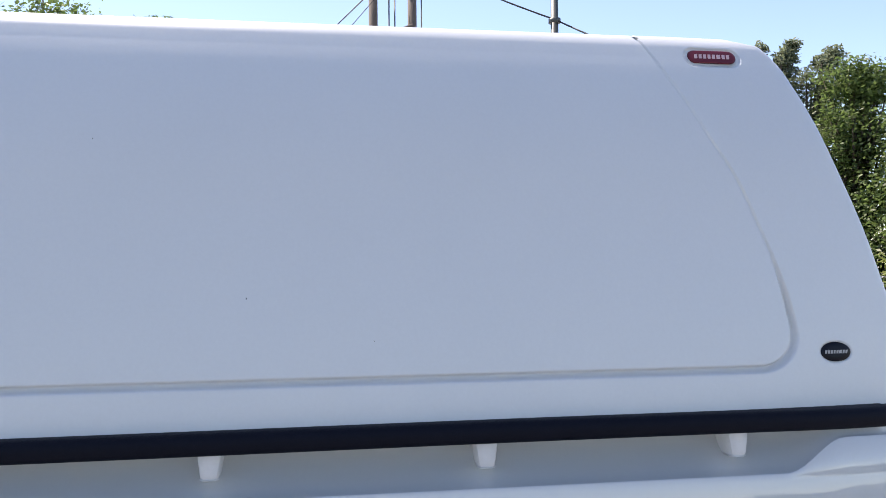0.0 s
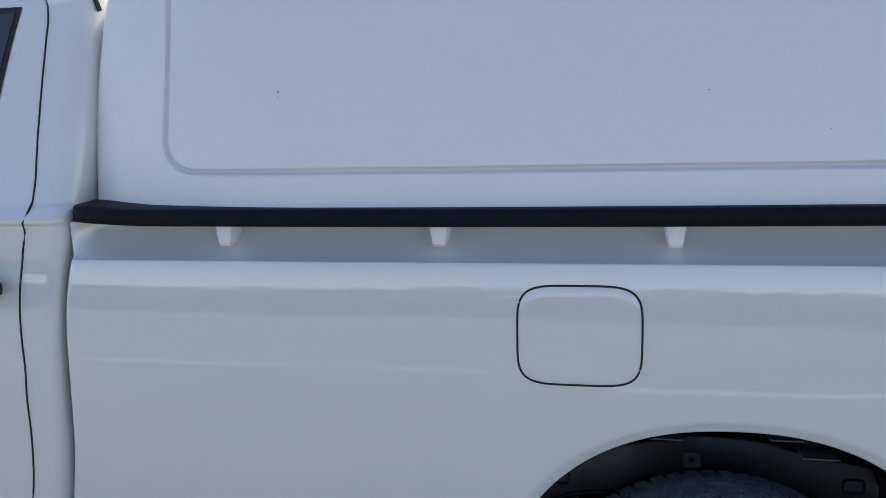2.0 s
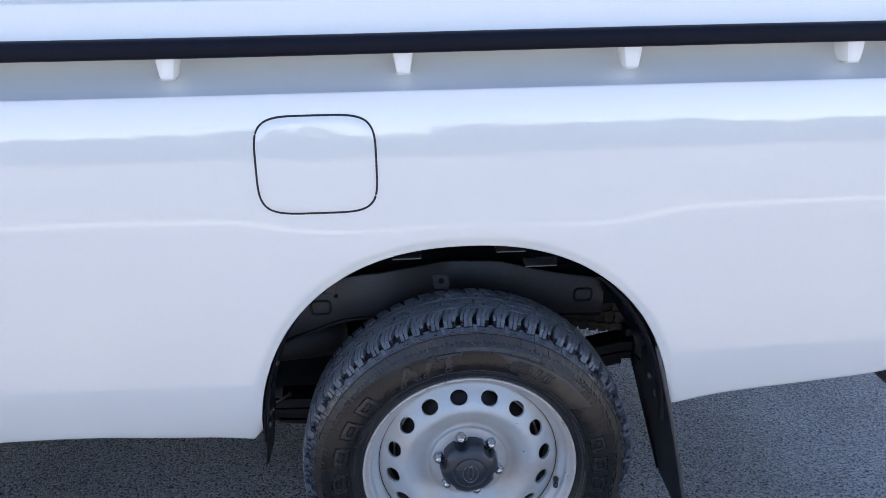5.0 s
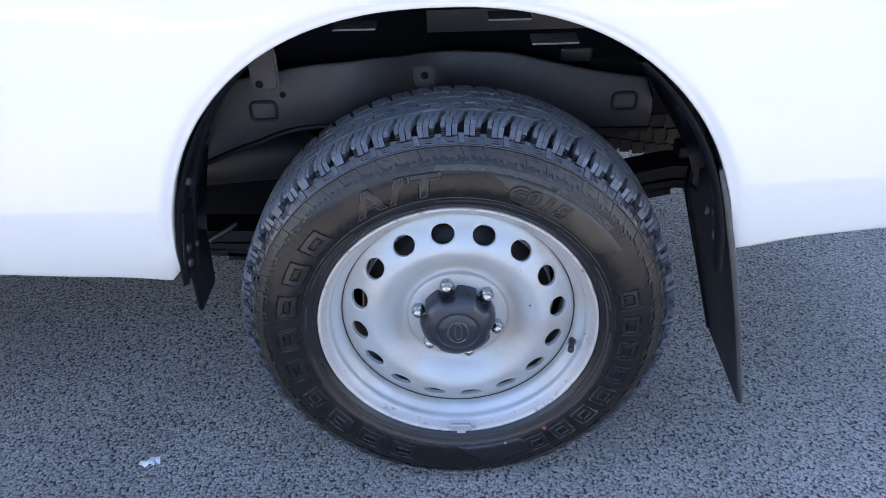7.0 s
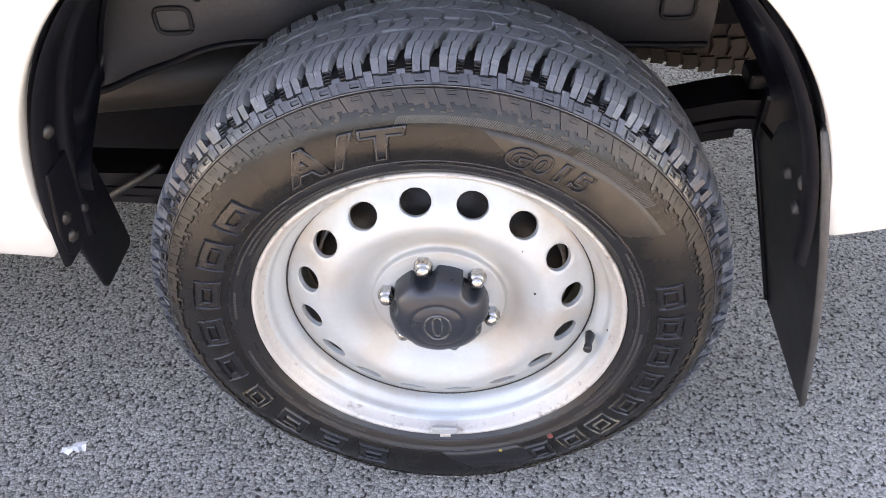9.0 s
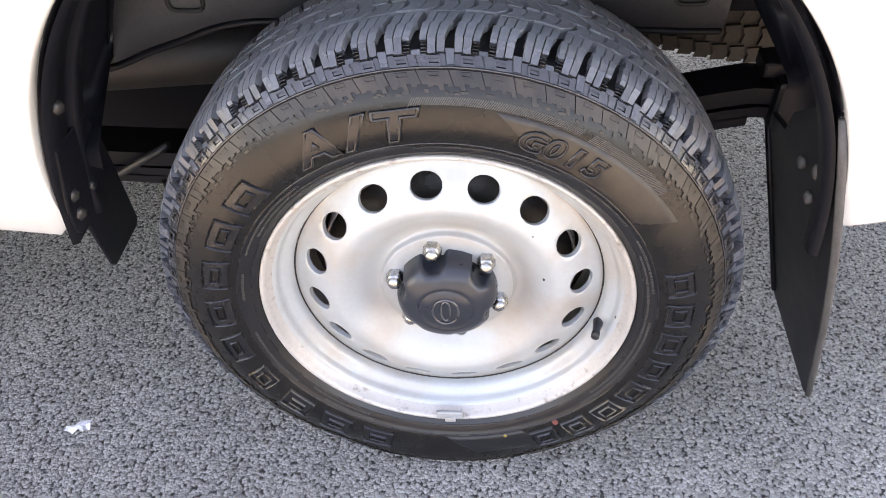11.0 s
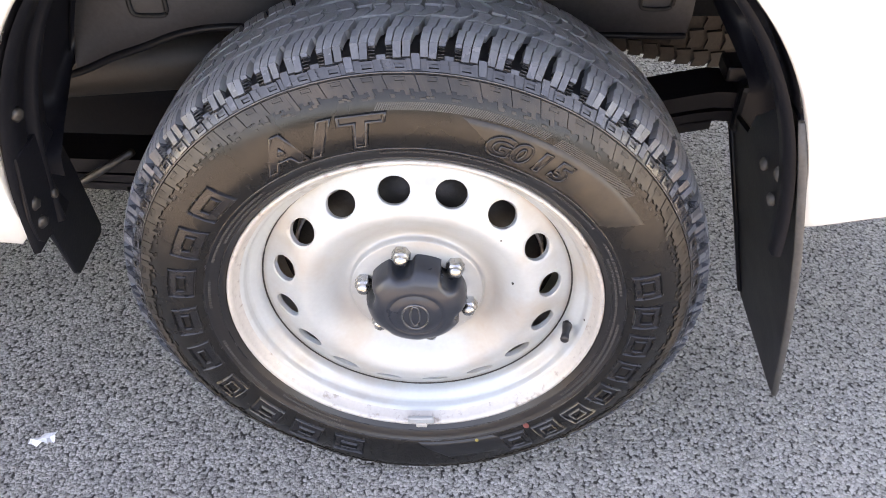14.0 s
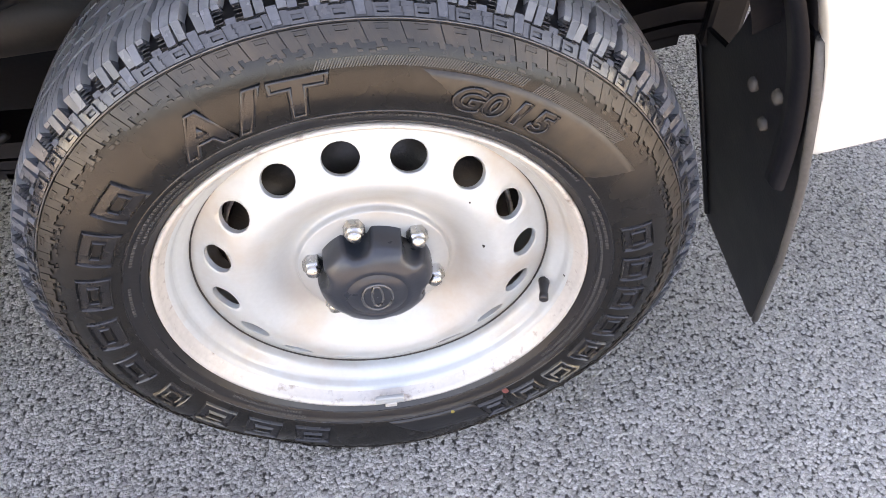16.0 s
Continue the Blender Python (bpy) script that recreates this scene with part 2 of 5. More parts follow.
pole_wood = material("weathered_pole_wood", (0.13, 0.105, 0.085), rough=0.85, vary=0.25, scale=6, bump=0.4, bump_scale=25)
pole_steel = material("dark_steel", (0.055, 0.065, 0.070), rough=0.5, vary=0.15, scale=5, bump=0.05)
cable_black = material("cable", (0.02, 0.02, 0.022), rough=0.6, vary=0.1, bump=0.0)
line_paint = material("worn_line_paint", (0.42, 0.42, 0.40), rough=0.7, vary=0.25, scale=6, bump=0.2, dirt=(0.12, 0.12, 0.12), dirt_amount=0.25, dirt_scale=12)
paper_white = material("crumpled_paper", (0.75, 0.76, 0.78), rough=0.7, vary=0.1, scale=60, bump=0.1)


def asphalt_material():
    m = bpy.data.materials.new("asphalt")
    m.use_nodes = True
    n, l = m.node_tree.nodes, m.node_tree.links
    p = n["Principled BSDF"]
    tc = n.new("ShaderNodeTexCoord")
    warp = n.new("ShaderNodeTexNoise")
    warp.inputs["Scale"].default_value = 240
    warp.inputs["Detail"].default_value = 3
    l.new(tc.outputs["Object"], warp.inputs["Vector"])
    off = n.new("ShaderNodeVectorMath")
    off.operation = "MULTIPLY_ADD"
    off.inputs[1].default_value = (0.0070, 0.0070, 0.0070)
    l.new(warp.outputs["Color"], off.inputs[0])
    l.new(tc.outputs["Object"], off.inputs[2])
    cell = n.new("ShaderNodeTexVoronoi")
    cell.inputs["Scale"].default_value = 180
    edge = n.new("ShaderNodeTexVoronoi")
    edge.inputs["Scale"].default_value = 180
    for v in (cell, edge):
        l.new(off.outputs[0], v.inputs["Vector"])
    wide = n.new("ShaderNodeTexNoise")
    wide.inputs["Scale"].default_value = 2.2
    wide.inputs["Detail"].default_value = 5
    l.new(tc.outputs["Object"], wide.inputs["Vector"])
    grit = n.new("ShaderNodeTexNoise")
    grit.inputs["Scale"].default_value = 700
    grit.inputs["Detail"].default_value = 2
    l.new(tc.outputs["Object"], grit.inputs["Vector"])
    tone = n.new("ShaderNodeMapRange")
    tone.inputs["To Min"].default_value = 0.225
    tone.inputs["To Max"].default_value = 0.47
    sep = n.new("ShaderNodeSeparateColor")
    l.new(cell.outputs["Color"], sep.inputs[0])
    l.new(sep.outputs[0], tone.inputs["Value"])
    gap = n.new("ShaderNodeMapRange")
    gap.inputs["From Min"].default_value = 0.83
    gap.inputs["From Max"].default_value = 0.50
    gap.inputs["To Min"].default_value = 0.02
    rag = n.new("ShaderNodeTexNoise")
    rag.inputs["Scale"].default_value = 110
    rag.inputs["Detail"].default_value = 2
    l.new(tc.outputs["Object"], rag.inputs["Vector"])
    ragged = n.new("ShaderNodeMapRange")
    ragged.inputs["From Min"].default_value = 0.32
    ragged.inputs["From Max"].default_value = 0.68
    ragged.inputs["To Min"].default_value = -0.13
    ragged.inputs["To Max"].default_value = 0.13
    l.new(rag.outputs["Fac"], ragged.inputs["Value"])
    shifted = n.new("ShaderNodeMath")
    shifted.operation = "ADD"
    l.new(edge.outputs["Distance"], shifted.inputs[0])
    l.new(ragged.outputs[0], shifted.inputs[1])
    l.new(shifted.outputs[0], gap.inputs["Value"])
    m1 = n.new("ShaderNodeMath")
    m1.operation = "MULTIPLY"
    l.new(tone.outputs[0], m1.inputs[0])
    l.new(gap.outputs[0], m1.inputs[1])
    wv = n.new("ShaderNodeMapRange")
    wv.inputs["From Min"].default_value = 0.3
    wv.inputs["From Max"].default_value = 0.7
    wv.inputs["To Min"].default_value = 0.82
    wv.inputs["To Max"].default_value = 1.18
    l.new(wide.outputs["Fac"], wv.inputs["Value"])
    m2 = n.new("ShaderNodeMath")
    m2.operation = "MULTIPLY"
    l.new(m1.outputs[0], m2.inputs[0])
    l.new(wv.outputs[0], m2.inputs[1])
    gv = n.new("ShaderNodeMapRange")
    gv.inputs["To Min"].default_value = 0.55
    gv.inputs["To Max"].default_value = 1.55
    l.new(grit.outputs["Fac"], gv.inputs["Value"])
    tint = n.new("ShaderNodeVectorMath")
    tint.operation = "SCALE"
    tint.inputs[0].default_value = (1.0, 0.985, 0.95)
    m3 = n.new("ShaderNodeMath")
    m3.operation = "MULTIPLY"
    l.new(m2.outputs[0], m3.inputs[0])
    l.new(gv.outputs[0], m3.inputs[1])
    l.new(m3.outputs[0], tint.inputs["Scale"])
    l.new(tint.outputs["Vector"], p.inputs["Base Color"])
    p.inputs["Roughness"].default_value = 0.62
    h = n.new("ShaderNodeMath")
    h.operation = "MULTIPLY_ADD"
    h.inputs[1].default_value = 0.5
    hr = n.new("ShaderNodeMapRange")
    hr.inputs["From Min"].default_value = 0.60
    hr.inputs["From Max"].default_value = 0.15
    l.new(edge.outputs["Distance"], hr.inputs["Value"])
    l.new(sep.outputs[1], h.inputs[0])
    l.new(hr.outputs[0], h.inputs[2])
    b = n.new("ShaderNodeBump")
    b.inputs["Strength"].default_value = 1.0
    b.inputs["Distance"].default_value = 0.005
    l.new(h.outputs[0], b.inputs["Height"])
    l.new(b.outputs["Normal"], p.inputs["Normal"])
    return m


asphalt = asphalt_material()

# ---- helpers for meshes and parts ----
HOME = {}


def thing(name, at, label, category, group="", kind=""):
    ob = new(name)
    ob.location = at
    ob.empty_display_size = 0.05
    HOME[ob] = Vector(at)
    return tagged(ob, label, category, group, kind)


def part(name, mesh, mat, parent=None, label="", at=None):
    """Links a mesh, built in world coordinates, under a thing or a part."""
    if isinstance(mesh, bmesh.types.BMesh):
        me = bpy.data.meshes.new(name)
        mesh.to_mesh(me)
        mesh.free()
        mesh = me
    mesh.materials.clear()
    mesh.materials.append(mat)
    ob = new(name, mesh)
    here = Vector(at) if at is not None else Vector((0, 0, 0))
    HOME[ob] = here
    if at is not None:
        mesh.transform(Matrix.Translation(-here))
    if parent:
        ob.parent = parent
        ob.location = here - HOME[parent]
    else:
        ob.location = here
    if label:
        ob["label"] = label
    return ob


def made(verts, faces, smooth=True):
    me = bpy.data.meshes.new("mesh")
    me.from_pydata([tuple(float(c) for c in v) for v in verts], [], faces)
    me.validate()
    if smooth:
        me.polygons.foreach_set("use_smooth", [True] * len(me.polygons))
    me.update()
    return me


def grid(P, flip=False, wrap=False, smooth=True):
    """A sheet from an array of rows x columns x 3."""
    P = np.asarray(P, float)
    R, C = P.shape[:2]
    faces = []
    for i in range(R - 1):
        for j in range(C if wrap else C - 1):
            k = (j + 1) % C
            q = (i * C + j, i * C + k, (i + 1) * C + k, (i + 1) * C + j)
            faces.append(q[::-1] if flip else q)
    return made(P.reshape(-1, 3), faces, smooth)


def joined(*meshes):
    bm = bmesh.new()
    for me in meshes:
        bm.from_mesh(me)
        bpy.data.meshes.remove(me)
    return bm


def smoothed(bm, on=True):
    for f in bm.faces:
        f.smooth = on
    return bm


def box(x0, x1, y0, y1, z0, z1, bevel=0.0, seg=2):
    bm = bmesh.new()
    bmesh.ops.create_cube(bm, size=1.0)
    for v in bm.verts:
        v.co = Vector(((x0 + x1) / 2 + v.co.x * (x1 - x0), (y0 + y1) / 2 + v.co.y * (y1 - y0), (z0 + z1) / 2 + v.co.z * (z1 - z0)))
    if bevel:
        bmesh.ops.bevel(bm, geom=bm.edges[:], offset=bevel, segments=seg, affect="EDGES", profile=0.5)
    return bm


def tube(points, radius, sides=8, closed=False):
    """A round bar along points; radius may be one number or one for each point."""
    pts = [Vector(p) for p in points]
    rad = radius if isinstance(radius, (list, tuple)) else [radius] * len(pts)
    rows = []
    up = Vector((0, 0, 1))
    for i, p in enumerate(pts):
        a = pts[i - 1] if i or closed else p
        b = pts[(i + 1) % len(pts)] if i + 1 < len(pts) or closed else p
        d = (b - a).normalized()
        s = d.cross(up if abs(d.z) < 0.95 else Vector((1, 0, 0))).normalized()
        u = s.cross(d)
        rows.append([p + rad[i] * (math.cos(k * 2 * math.pi / sides) * s + math.sin(k * 2 * math.pi / sides) * u) for k in range(sides)])
    if closed:
        rows.append(rows[0])
    verts = [v for r in rows for v in r]
    faces = []
    for i in range(len(rows) - 1):
        for k in range(sides):
            m = (k + 1) % sides
            faces.append((i * sides + k, i * sides + m, (i + 1) * sides + m, (i + 1) * sides + k))
    if not closed:
        faces.append(tuple(range(sides))[::-1])
        faces.append(tuple((len(rows) - 1) * sides + k for k in range(sides)))
    return made(verts, faces)


def plate(outline, depth):
    """A thick plate from a 3D outline, pushed along the vector depth."""
    o = [Vector(p) for p in outline]
    d = Vector(depth)
    k = len(o)
    verts = o + [p + d for p in o]
    faces = [tuple(range(k)), tuple(range(2 * k - 1, k - 1, -1))]
    faces += [(i, i + k, (i + 1) % k + k, (i + 1) % k) for i in range(k)]
    bm = bmesh.new()
    bv = [bm.verts.new(v) for v in verts]
    for f in faces:
        bm.faces.new([bv[i] for i in f])
    bmesh.ops.recalc_face_normals(bm, faces=bm.faces[:])
    return bm


def curve_of(knots):
    """A smooth function through knots (a, b), held at its ends."""
    ks = sorted(knots)
    xs = np.array([k[0] for k in ks], float)
    ys = np.array([k[1] for k in ks], float)
    slopes = np.gradient(ys, xs)

    def f(x):
        x = np.clip(np.asarray(x, float), xs[0], xs[-1])
        i = np.clip(np.searchsorted(xs, x) - 1, 0, len(xs) - 2)
        h = xs[i + 1] - xs[i]
        t = (x - xs[i]) / h
        return ((2 * t**3 - 3 * t**2 + 1) * ys[i] + (t**3 - 2 * t**2 + t) * h * slopes[i]
                + (-2 * t**3 + 3 * t**2) * ys[i + 1] + (t**3 - t**2) * h * slopes[i + 1])
    return f


def step01(t):
    t = np.clip(t, 0, 1)
    return t * t * (3 - 2 * t)


MID = 0.86  # the truck's centre line


def mirrored(P):
    Q = np.array(P, float)
    Q[..., 1] = 2 * MID - Q[..., 1]
    return Q


# ---- ground ----
ground = part("ground", grid([[(x, y, 0) for x in (-120, -30, -8, -2, 2, 8, 30, 120)] for y in (-120, -30, -8, -2, 2, 8, 30, 120)], smooth=False), asphalt)
tagged(ground, "grey worn asphalt with coarse pale chippings", "ground", kind="structure")

bay = part("parking_line", box(-6.0, 4.0, -2.72, -2.62, 0.0, 0.004, 0.001), line_paint)
tagged(bay, "worn white parking bay line on the asphalt", "road marking", kind="structure")

# ---- pickup truck: bed ----
truck = thing("pickup_truck", (0, 0, 0), "white single-cab pickup truck with steel wheels, parked on asphalt", "pickup truck")

side_profile = curve_of([(0.42, 0.006), (0.47, -0.012), (0.51, -0.026), (0.57, -0.040), (0.66, -0.052), (0.76, -0.061), (0.86, -0.0665),
                         (0.96, -0.0695), (1.04, -0.0695), (1.10, -0.0665), (1.15, -0.0605), (1.19, -0.0535), (1.21, -0.0490)])
front_edge = curve_of([(0.48, -1.340), (0.51, -1.352), (0.567, -1.348), (0.646, -1.330), (0.721, -1.310), (0.791, -1.295), (0.858, -1.286), (0.922, -1.280), (0.984, -1.275), (1.043, -1.271), (1.101, -1.266), (1.156, -1.259), (1.199, -1.251), (1.30, -1.232)])
sill = curve_of([(-1.36, 0.474), (-1.08, 0.491), (-0.95, 0.498), (-0.78, 0.497), (-0.62, 0.485), (-0.52, 0.479), (-0.44, 0.467), (0.41, 0.515), (0.50, 0.537), (0.60, 0.550), (0.75, 0.565), (0.88, 0.580), (0.98, 0.597)])
ARCH_X, ARCH_Z, ARCH_B = -0.006, 0.42, 0.493
ARCH_FRONT, ARCH_REAR = (0.434, 2.35), (0.432, 2.27)  # half width and roundness of each half


def arch_half(x):
    """Half width and roundness of the arch on the side of x."""
    ahead = np.asarray(x, float) < ARCH_X
    return np.where(ahead, ARCH_FRONT[0], ARCH_REAR[0]), np.where(ahead, ARCH_FRONT[1], ARCH_REAR[1])


def arch_level(x, z):
    dx, dz = np.asarray(x, float) - ARCH_X, np.maximum(np.asarray(z, float) - ARCH_Z, 0)
    a, n = arch_half(x)
    return ((np.abs(dx) / a) ** n + (dz / ARCH_B) ** n) ** (1 / n)


def arch_top(x):
    a, n = arch_half(x)
    dx = np.abs(np.asarray(x, float) - ARCH_X) / a
    return np.where(dx < 1, ARCH_Z + ARCH_B * np.maximum(1 - np.minimum(dx, 1) ** n, 0) ** (1 / n), 0)


def body_y(x, z):
    """How far out the bed side stands at x, z."""
    x, z = np.asarray(x, float), np.asarray(z, float)
    y = side_profile(z)
    d = (arch_level(x, z) - 1) * 0.45
    y = y - 0.0035 * np.exp(-(np.maximum(d, 0) / 0.11) ** 2) * step01((z - 0.42) / 0.12) + 0.005 * np.exp(-(np.maximum(d, 0) / 0.011) ** 2)
    y = y + 0.35 * np.maximum(x - 0.80, 0) ** 2
    edge = np.maximum(0.016 - (x - front_edge(z)), 0) / 0.016
    return y + 0.012 * (1 - np.sqrt(np.maximum(1 - np.minimum(edge, 1) ** 2, 0)))


def bed_side():
    xs = list(np.linspace(-1.30, -1.27, 8)) + list(np.linspace(-1.265, -0.446, 64))[:-1]
    xs += [ARCH_X + (ARCH_FRONT if math.cos(a) < 0 else ARCH_REAR)[0] * 0.995 * math.cos(a) for a in np.linspace(math.pi, 0, 90)]
    xs += list(np.linspace(0.425, 0.96, 44))
    rows = 60
    cols = []
    for X in xs:
        low = max(float(sill(X)), float(arch_top(X)))
        t = np.linspace(0, 1, rows)
        z = low + (1.199 - low) * (t * 0.7 + 0.3 * step01(t))
        w = step01((-0.95 - X) / 0.33)
        x = X + (front_edge(z) + 1.30) * w
        y = body_y(x, z)
        col = np.stack([x, y, z], 1)
        lip = col[0]
        under = [(lip[0], lip[1] + 0.030, lip[2] + 0.012), (lip[0], lip[1] + 0.022, lip[2] - 0.001), (lip[0], lip[1] + 0.006, lip[2] - 0.004), (lip[0], lip[1] + 0.0015, lip[2] - 0.0025)]
        top = col[-1]
        sh = 1 - step01((X - 0.77) / 0.10)
        zl = 1.2065 + (1 - sh) * 0.053
        back = 0.012 - (1 - sh) * 0.044 - 0.042 * (1 - step01((X + 1.30) / 0.05))
        edge_z = zl - 0.005
        over = [(top[0], top[1] + 0.0008, edge_z - 0.0008), (top[0], top[1] + 0.0020, edge_z), (top[0], top[1] + 0.006, edge_z + 0.0001)]
        for k in range(1, 9):
            q = k / 8
            over.append((top[0], top[1] + 0.006 + (back - 0.002 * sh - top[1] - 0.006) * (1 - (1 - q) ** 2.4), edge_z + (1.271 - edge_z) * q))
        cols.append(under + [tuple(v) for v in col] + over)
    return np.array(cols)


side = bed_side()
part("bed_side", grid(side), paint_white, truck, "glossy white pressed steel bed side")
part("bed_side", grid(mirrored(side), flip=True), paint_white, truck, "glossy white pressed steel bed side")
tail = np.array([[(0.955 + 0.02 * math.sin(a), y, z) for y in np.linspace(0.0, 2 * MID, 12)] for z, a in ((0.60, 0), (0.75, 1.2), (1.0, 1.6), (1.2, 1.2), (1.285, 0))])
part("tailgate", grid(tail), paint_white, truck)
part("bed_front_wall", box(-1.215, -1.19, 0.03, 2 * MID - 0.03, 0.52, 1.285, 0.006), paint_white, truck)
part("bed_floor", box(-1.19, 0.93, 0.36, 2 * MID - 0.36, 0.74, 0.78), under_black, truck)

# fuel flap: a rounded panel with a dark gap round it
FX, FZ, FW, FH = -0.279, 1.076, 0.1065, 0.0880


def flap_outline(k, grow=0.0):
    a = 2 * math.pi * k
    c, s = math.cos(a), math.sin(a)
    e = 2 / 4.6
    x = FX + (FW + grow) * math.copysign(abs(c) ** e, c)
    z = FZ + (FH + grow) * math.copysign(abs(s) ** e, s)
    return x, z


flap_rows = []
for ring in (0.0, 0.3, 0.6, 0.85, 0.96, 1.0):
    row = []
    for k in range(96):
        x, z = flap_outline(k / 96, -0.0022)
        x, z = FX + (x - FX) * ring, FZ + (z - FZ) * ring
        row.append((x, float(body_y(x, z)) - 0.0016 + (0.0012 if ring == 1.0 else 0), z))
    flap_rows.append(row)
flap = part("fuel_flap", grid(flap_rows, wrap=True, flip=True), paint_white, truck, "white rounded fuel filler flap")
gap_line = []
for k in range(120):
    x, z = flap_outline(k / 120, 0.0)
    gap_line.append((x, float(body_y(x, z)) + 0.0006, z))
part("flap_gap", tube(gap_line, 0.0021, 6, closed=True), seam_black, flap, "thin dark gap round the flap")


# rope hooks under the rail
def rope_hook(x):
    rows = []
    for z, half, out in ((1.266, 0.0178, 0.017), (1.253, 0.0160, 0.0190), (1.237, 0.0136, 0.0200), (1.230, 0.0126, 0.0192), (1.2275, 0.0112, 0.016)):
        y0, y1 = 0.010, -0.021 - out
        rows.append([(x - half, y0, z), (x - half, y1 + 0.004, z), (x - half + 0.004, y1, z), (x + half - 0.004, y1, z), (x + half, y1 + 0.004, z), (x + half, y0, z)])
    P = np.array(rows)
    a = grid(P, flip=True, smooth=False)
    b = made(P[-1], [(0, 1, 2, 3, 4, 5)], False)
    bm = joined(a, b)
    bmesh.ops.remove_doubles(bm, verts=bm.verts[:], dist=0.0001)
    bmesh.ops.bevel(bm, geom=[e for e in bm.edges if not e.is_boundary and e.calc_face_angle(0) > 0.4], offset=0.0022, segments=2, affect="EDGES")
    bmesh.ops.recalc_face_normals(bm, faces=bm.faces[:])
    return smoothed(bm)


for i in range(5):
    part("rope_hook", rope_hook(-0.931 + 0.4062 * i), hook_white, truck, "small white moulded rope hook")


# black rail cap along the bed's top edge, rounded off at the cab end
def rail_cap(flip=False):
    drop = 0.0085
    section = [(0.05, 1.276), (-0.020, 1.2735), (-0.044, 1.2735), (-0.0515, 1.276), (-0.0545, 1.282), (-0.055, 1.291), (-0.0535, 1.299), (-0.049, 1.3045), (-0.040, 1.3065), (-0.02, 1.307), (0.05, 1.307)]
    xs = [-1.260, -1.2585, -1.254, -1.246, -1.232, -1.21] + list(np.linspace(-1.15, 0.9, 40)) + [0.93, 0.95, 0.96]
    rows = []
    for i, x in enumerate(xs):
        k = min(1.0, 0.25 + 0.75 * math.sqrt(min(1.0, max(0, x + 1.260) / 0.035)))
        sag = 0.006 * step01((-1.10 - x) / 0.12)
        rise = 0.0012 * math.sin(x * 3.1)
        bend = 0.35 * max(x - 0.80, 0) ** 2
        rows.append([(x, 0.05 + (y - 0.05) * k + bend, 1.291 - drop + (z - 1.291) * (0.5 + 0.5 * k) + sag + rise) for y, z in section])
    P = np.array(rows)
    if flip:
        P = mirrored(P)
    return grid(P, flip=not flip)


part("bed_rail_cap", rail_cap(), rail_plastic, truck, "grained black plastic bed rail cap")
part("bed_rail_cap", rail_cap(True), rail_plastic, truck, "grained black plastic bed rail cap")

# ---- pickup truck: cab ----
cab_back = curve_of([(0.48, -1.375), (0.517, -1.366), (0.60, -1.352), (0.692, -1.326), (0.80, -1.306), (0.893, -1.297), (1.0, -1.288), (1.133, -1.274), (1.285, -1.250), (1.40, -1.236), (1.60, -1.225), (1.76, -1.225)])
cab_upper = curve_of([(1.27, -0.062), (1.285, -0.054), (1.30, -0.038), (1.33, -0.024), (1.45, 0.013), (1.58, 0.055), (1.66, 0.085), (1.70, 0.103), (1.73, 0.125), (1.747, 0.165), (1.754, 0.21)])


def cab_y(z):
    return np.where(np.asarray(z) < 1.27, side_profile(np.minimum(z, 1.19)) + 0.002, cab_upper(z))


def cab_shell():
    zs = list(np.linspace(0.50, 1.24, 40)) + list(np.linspace(1.25, 1.33, 18)) + list(np.linspace(1.345, 1.66, 26)) + list(np.linspace(1.67, 1.754, 14))
    rows = []
    for z in zs:
        r = 0.055 if z > 1.30 else 0.035
        xe, y = float(cab_back(z)), float(cab_y(z))
        row = [(x, y, z) for x in np.linspace(-2.25, xe - r, 30)]
        row += [(xe - r + r * math.sin(a), y + r * (1 - math.cos(a)), z) for a in np.linspace(0.2, math.pi / 2, 9)]
        row += [(xe, yy, z) for yy in np.linspace(y + r + 0.05, MID, 6)]
        rows.append(row)
    roof = []
    for k in np.linspace(0.15, 1, 8):
        base = np.array(rows[-1])
        base[:, 1] = base[:, 1] + (MID - base[:, 1]) * k
        base[:, 2] = 1.754 + 0.026 * math.sin(k * math.pi / 2)
        roof.append([tuple(v) for v in base])
    return np.array(rows + roof)


shell = cab_shell()
part("cab", grid(shell, flip=True), paint_white, truck, "glossy white cab with rounded rear pillar")
part("cab", grid(mirrored(shell)), paint_white, truck, "glossy white cab with rounded rear pillar")
part("cab_floor", box(-2.25, -1.545, 0.10, 2 * MID - 0.10, 0.372, 0.51), under_dark, truck)
part("cab_bulkhead", box(-2.26, -2.245, -0.02, 2 * MID + 0.02, 0.51, 1.70), under_black, truck)

# Unseen front end, added so that the ground under the cab stays shaded.
nose = []
for z, y, x0 in ((0.46, 0.03, -3.86), (0.52, -0.02, -3.92), (0.75, -0.055, -3.95), (0.95, -0.05, -3.90), (1.05, -0.02, -3.82), (1.10, 0.06, -3.70), (1.14, 0.3, -3.6), (1.16, MID, -3.55)):
    nose.append([(x0 + 0.12, MID, z), (x0 + 0.03, y + 0.35, z), (x0 + 0.22, y + 0.06, z), (x0 + 0.45, y, z), (-2.8, y, z + (0.0 if z < 1 else 0.04)), (-2.25, y, z + (0.0 if z < 1 else 0.08))])
part("bonnet", grid(nose, flip=True), paint_white, truck)
part("bonnet", grid(mirrored(nose)), paint_white, truck)
part("engine_bay_floor", box(-3.8, -2.25, 0.02, 2 * MID - 0.02, 0.40, 0.47), under_black, truck)
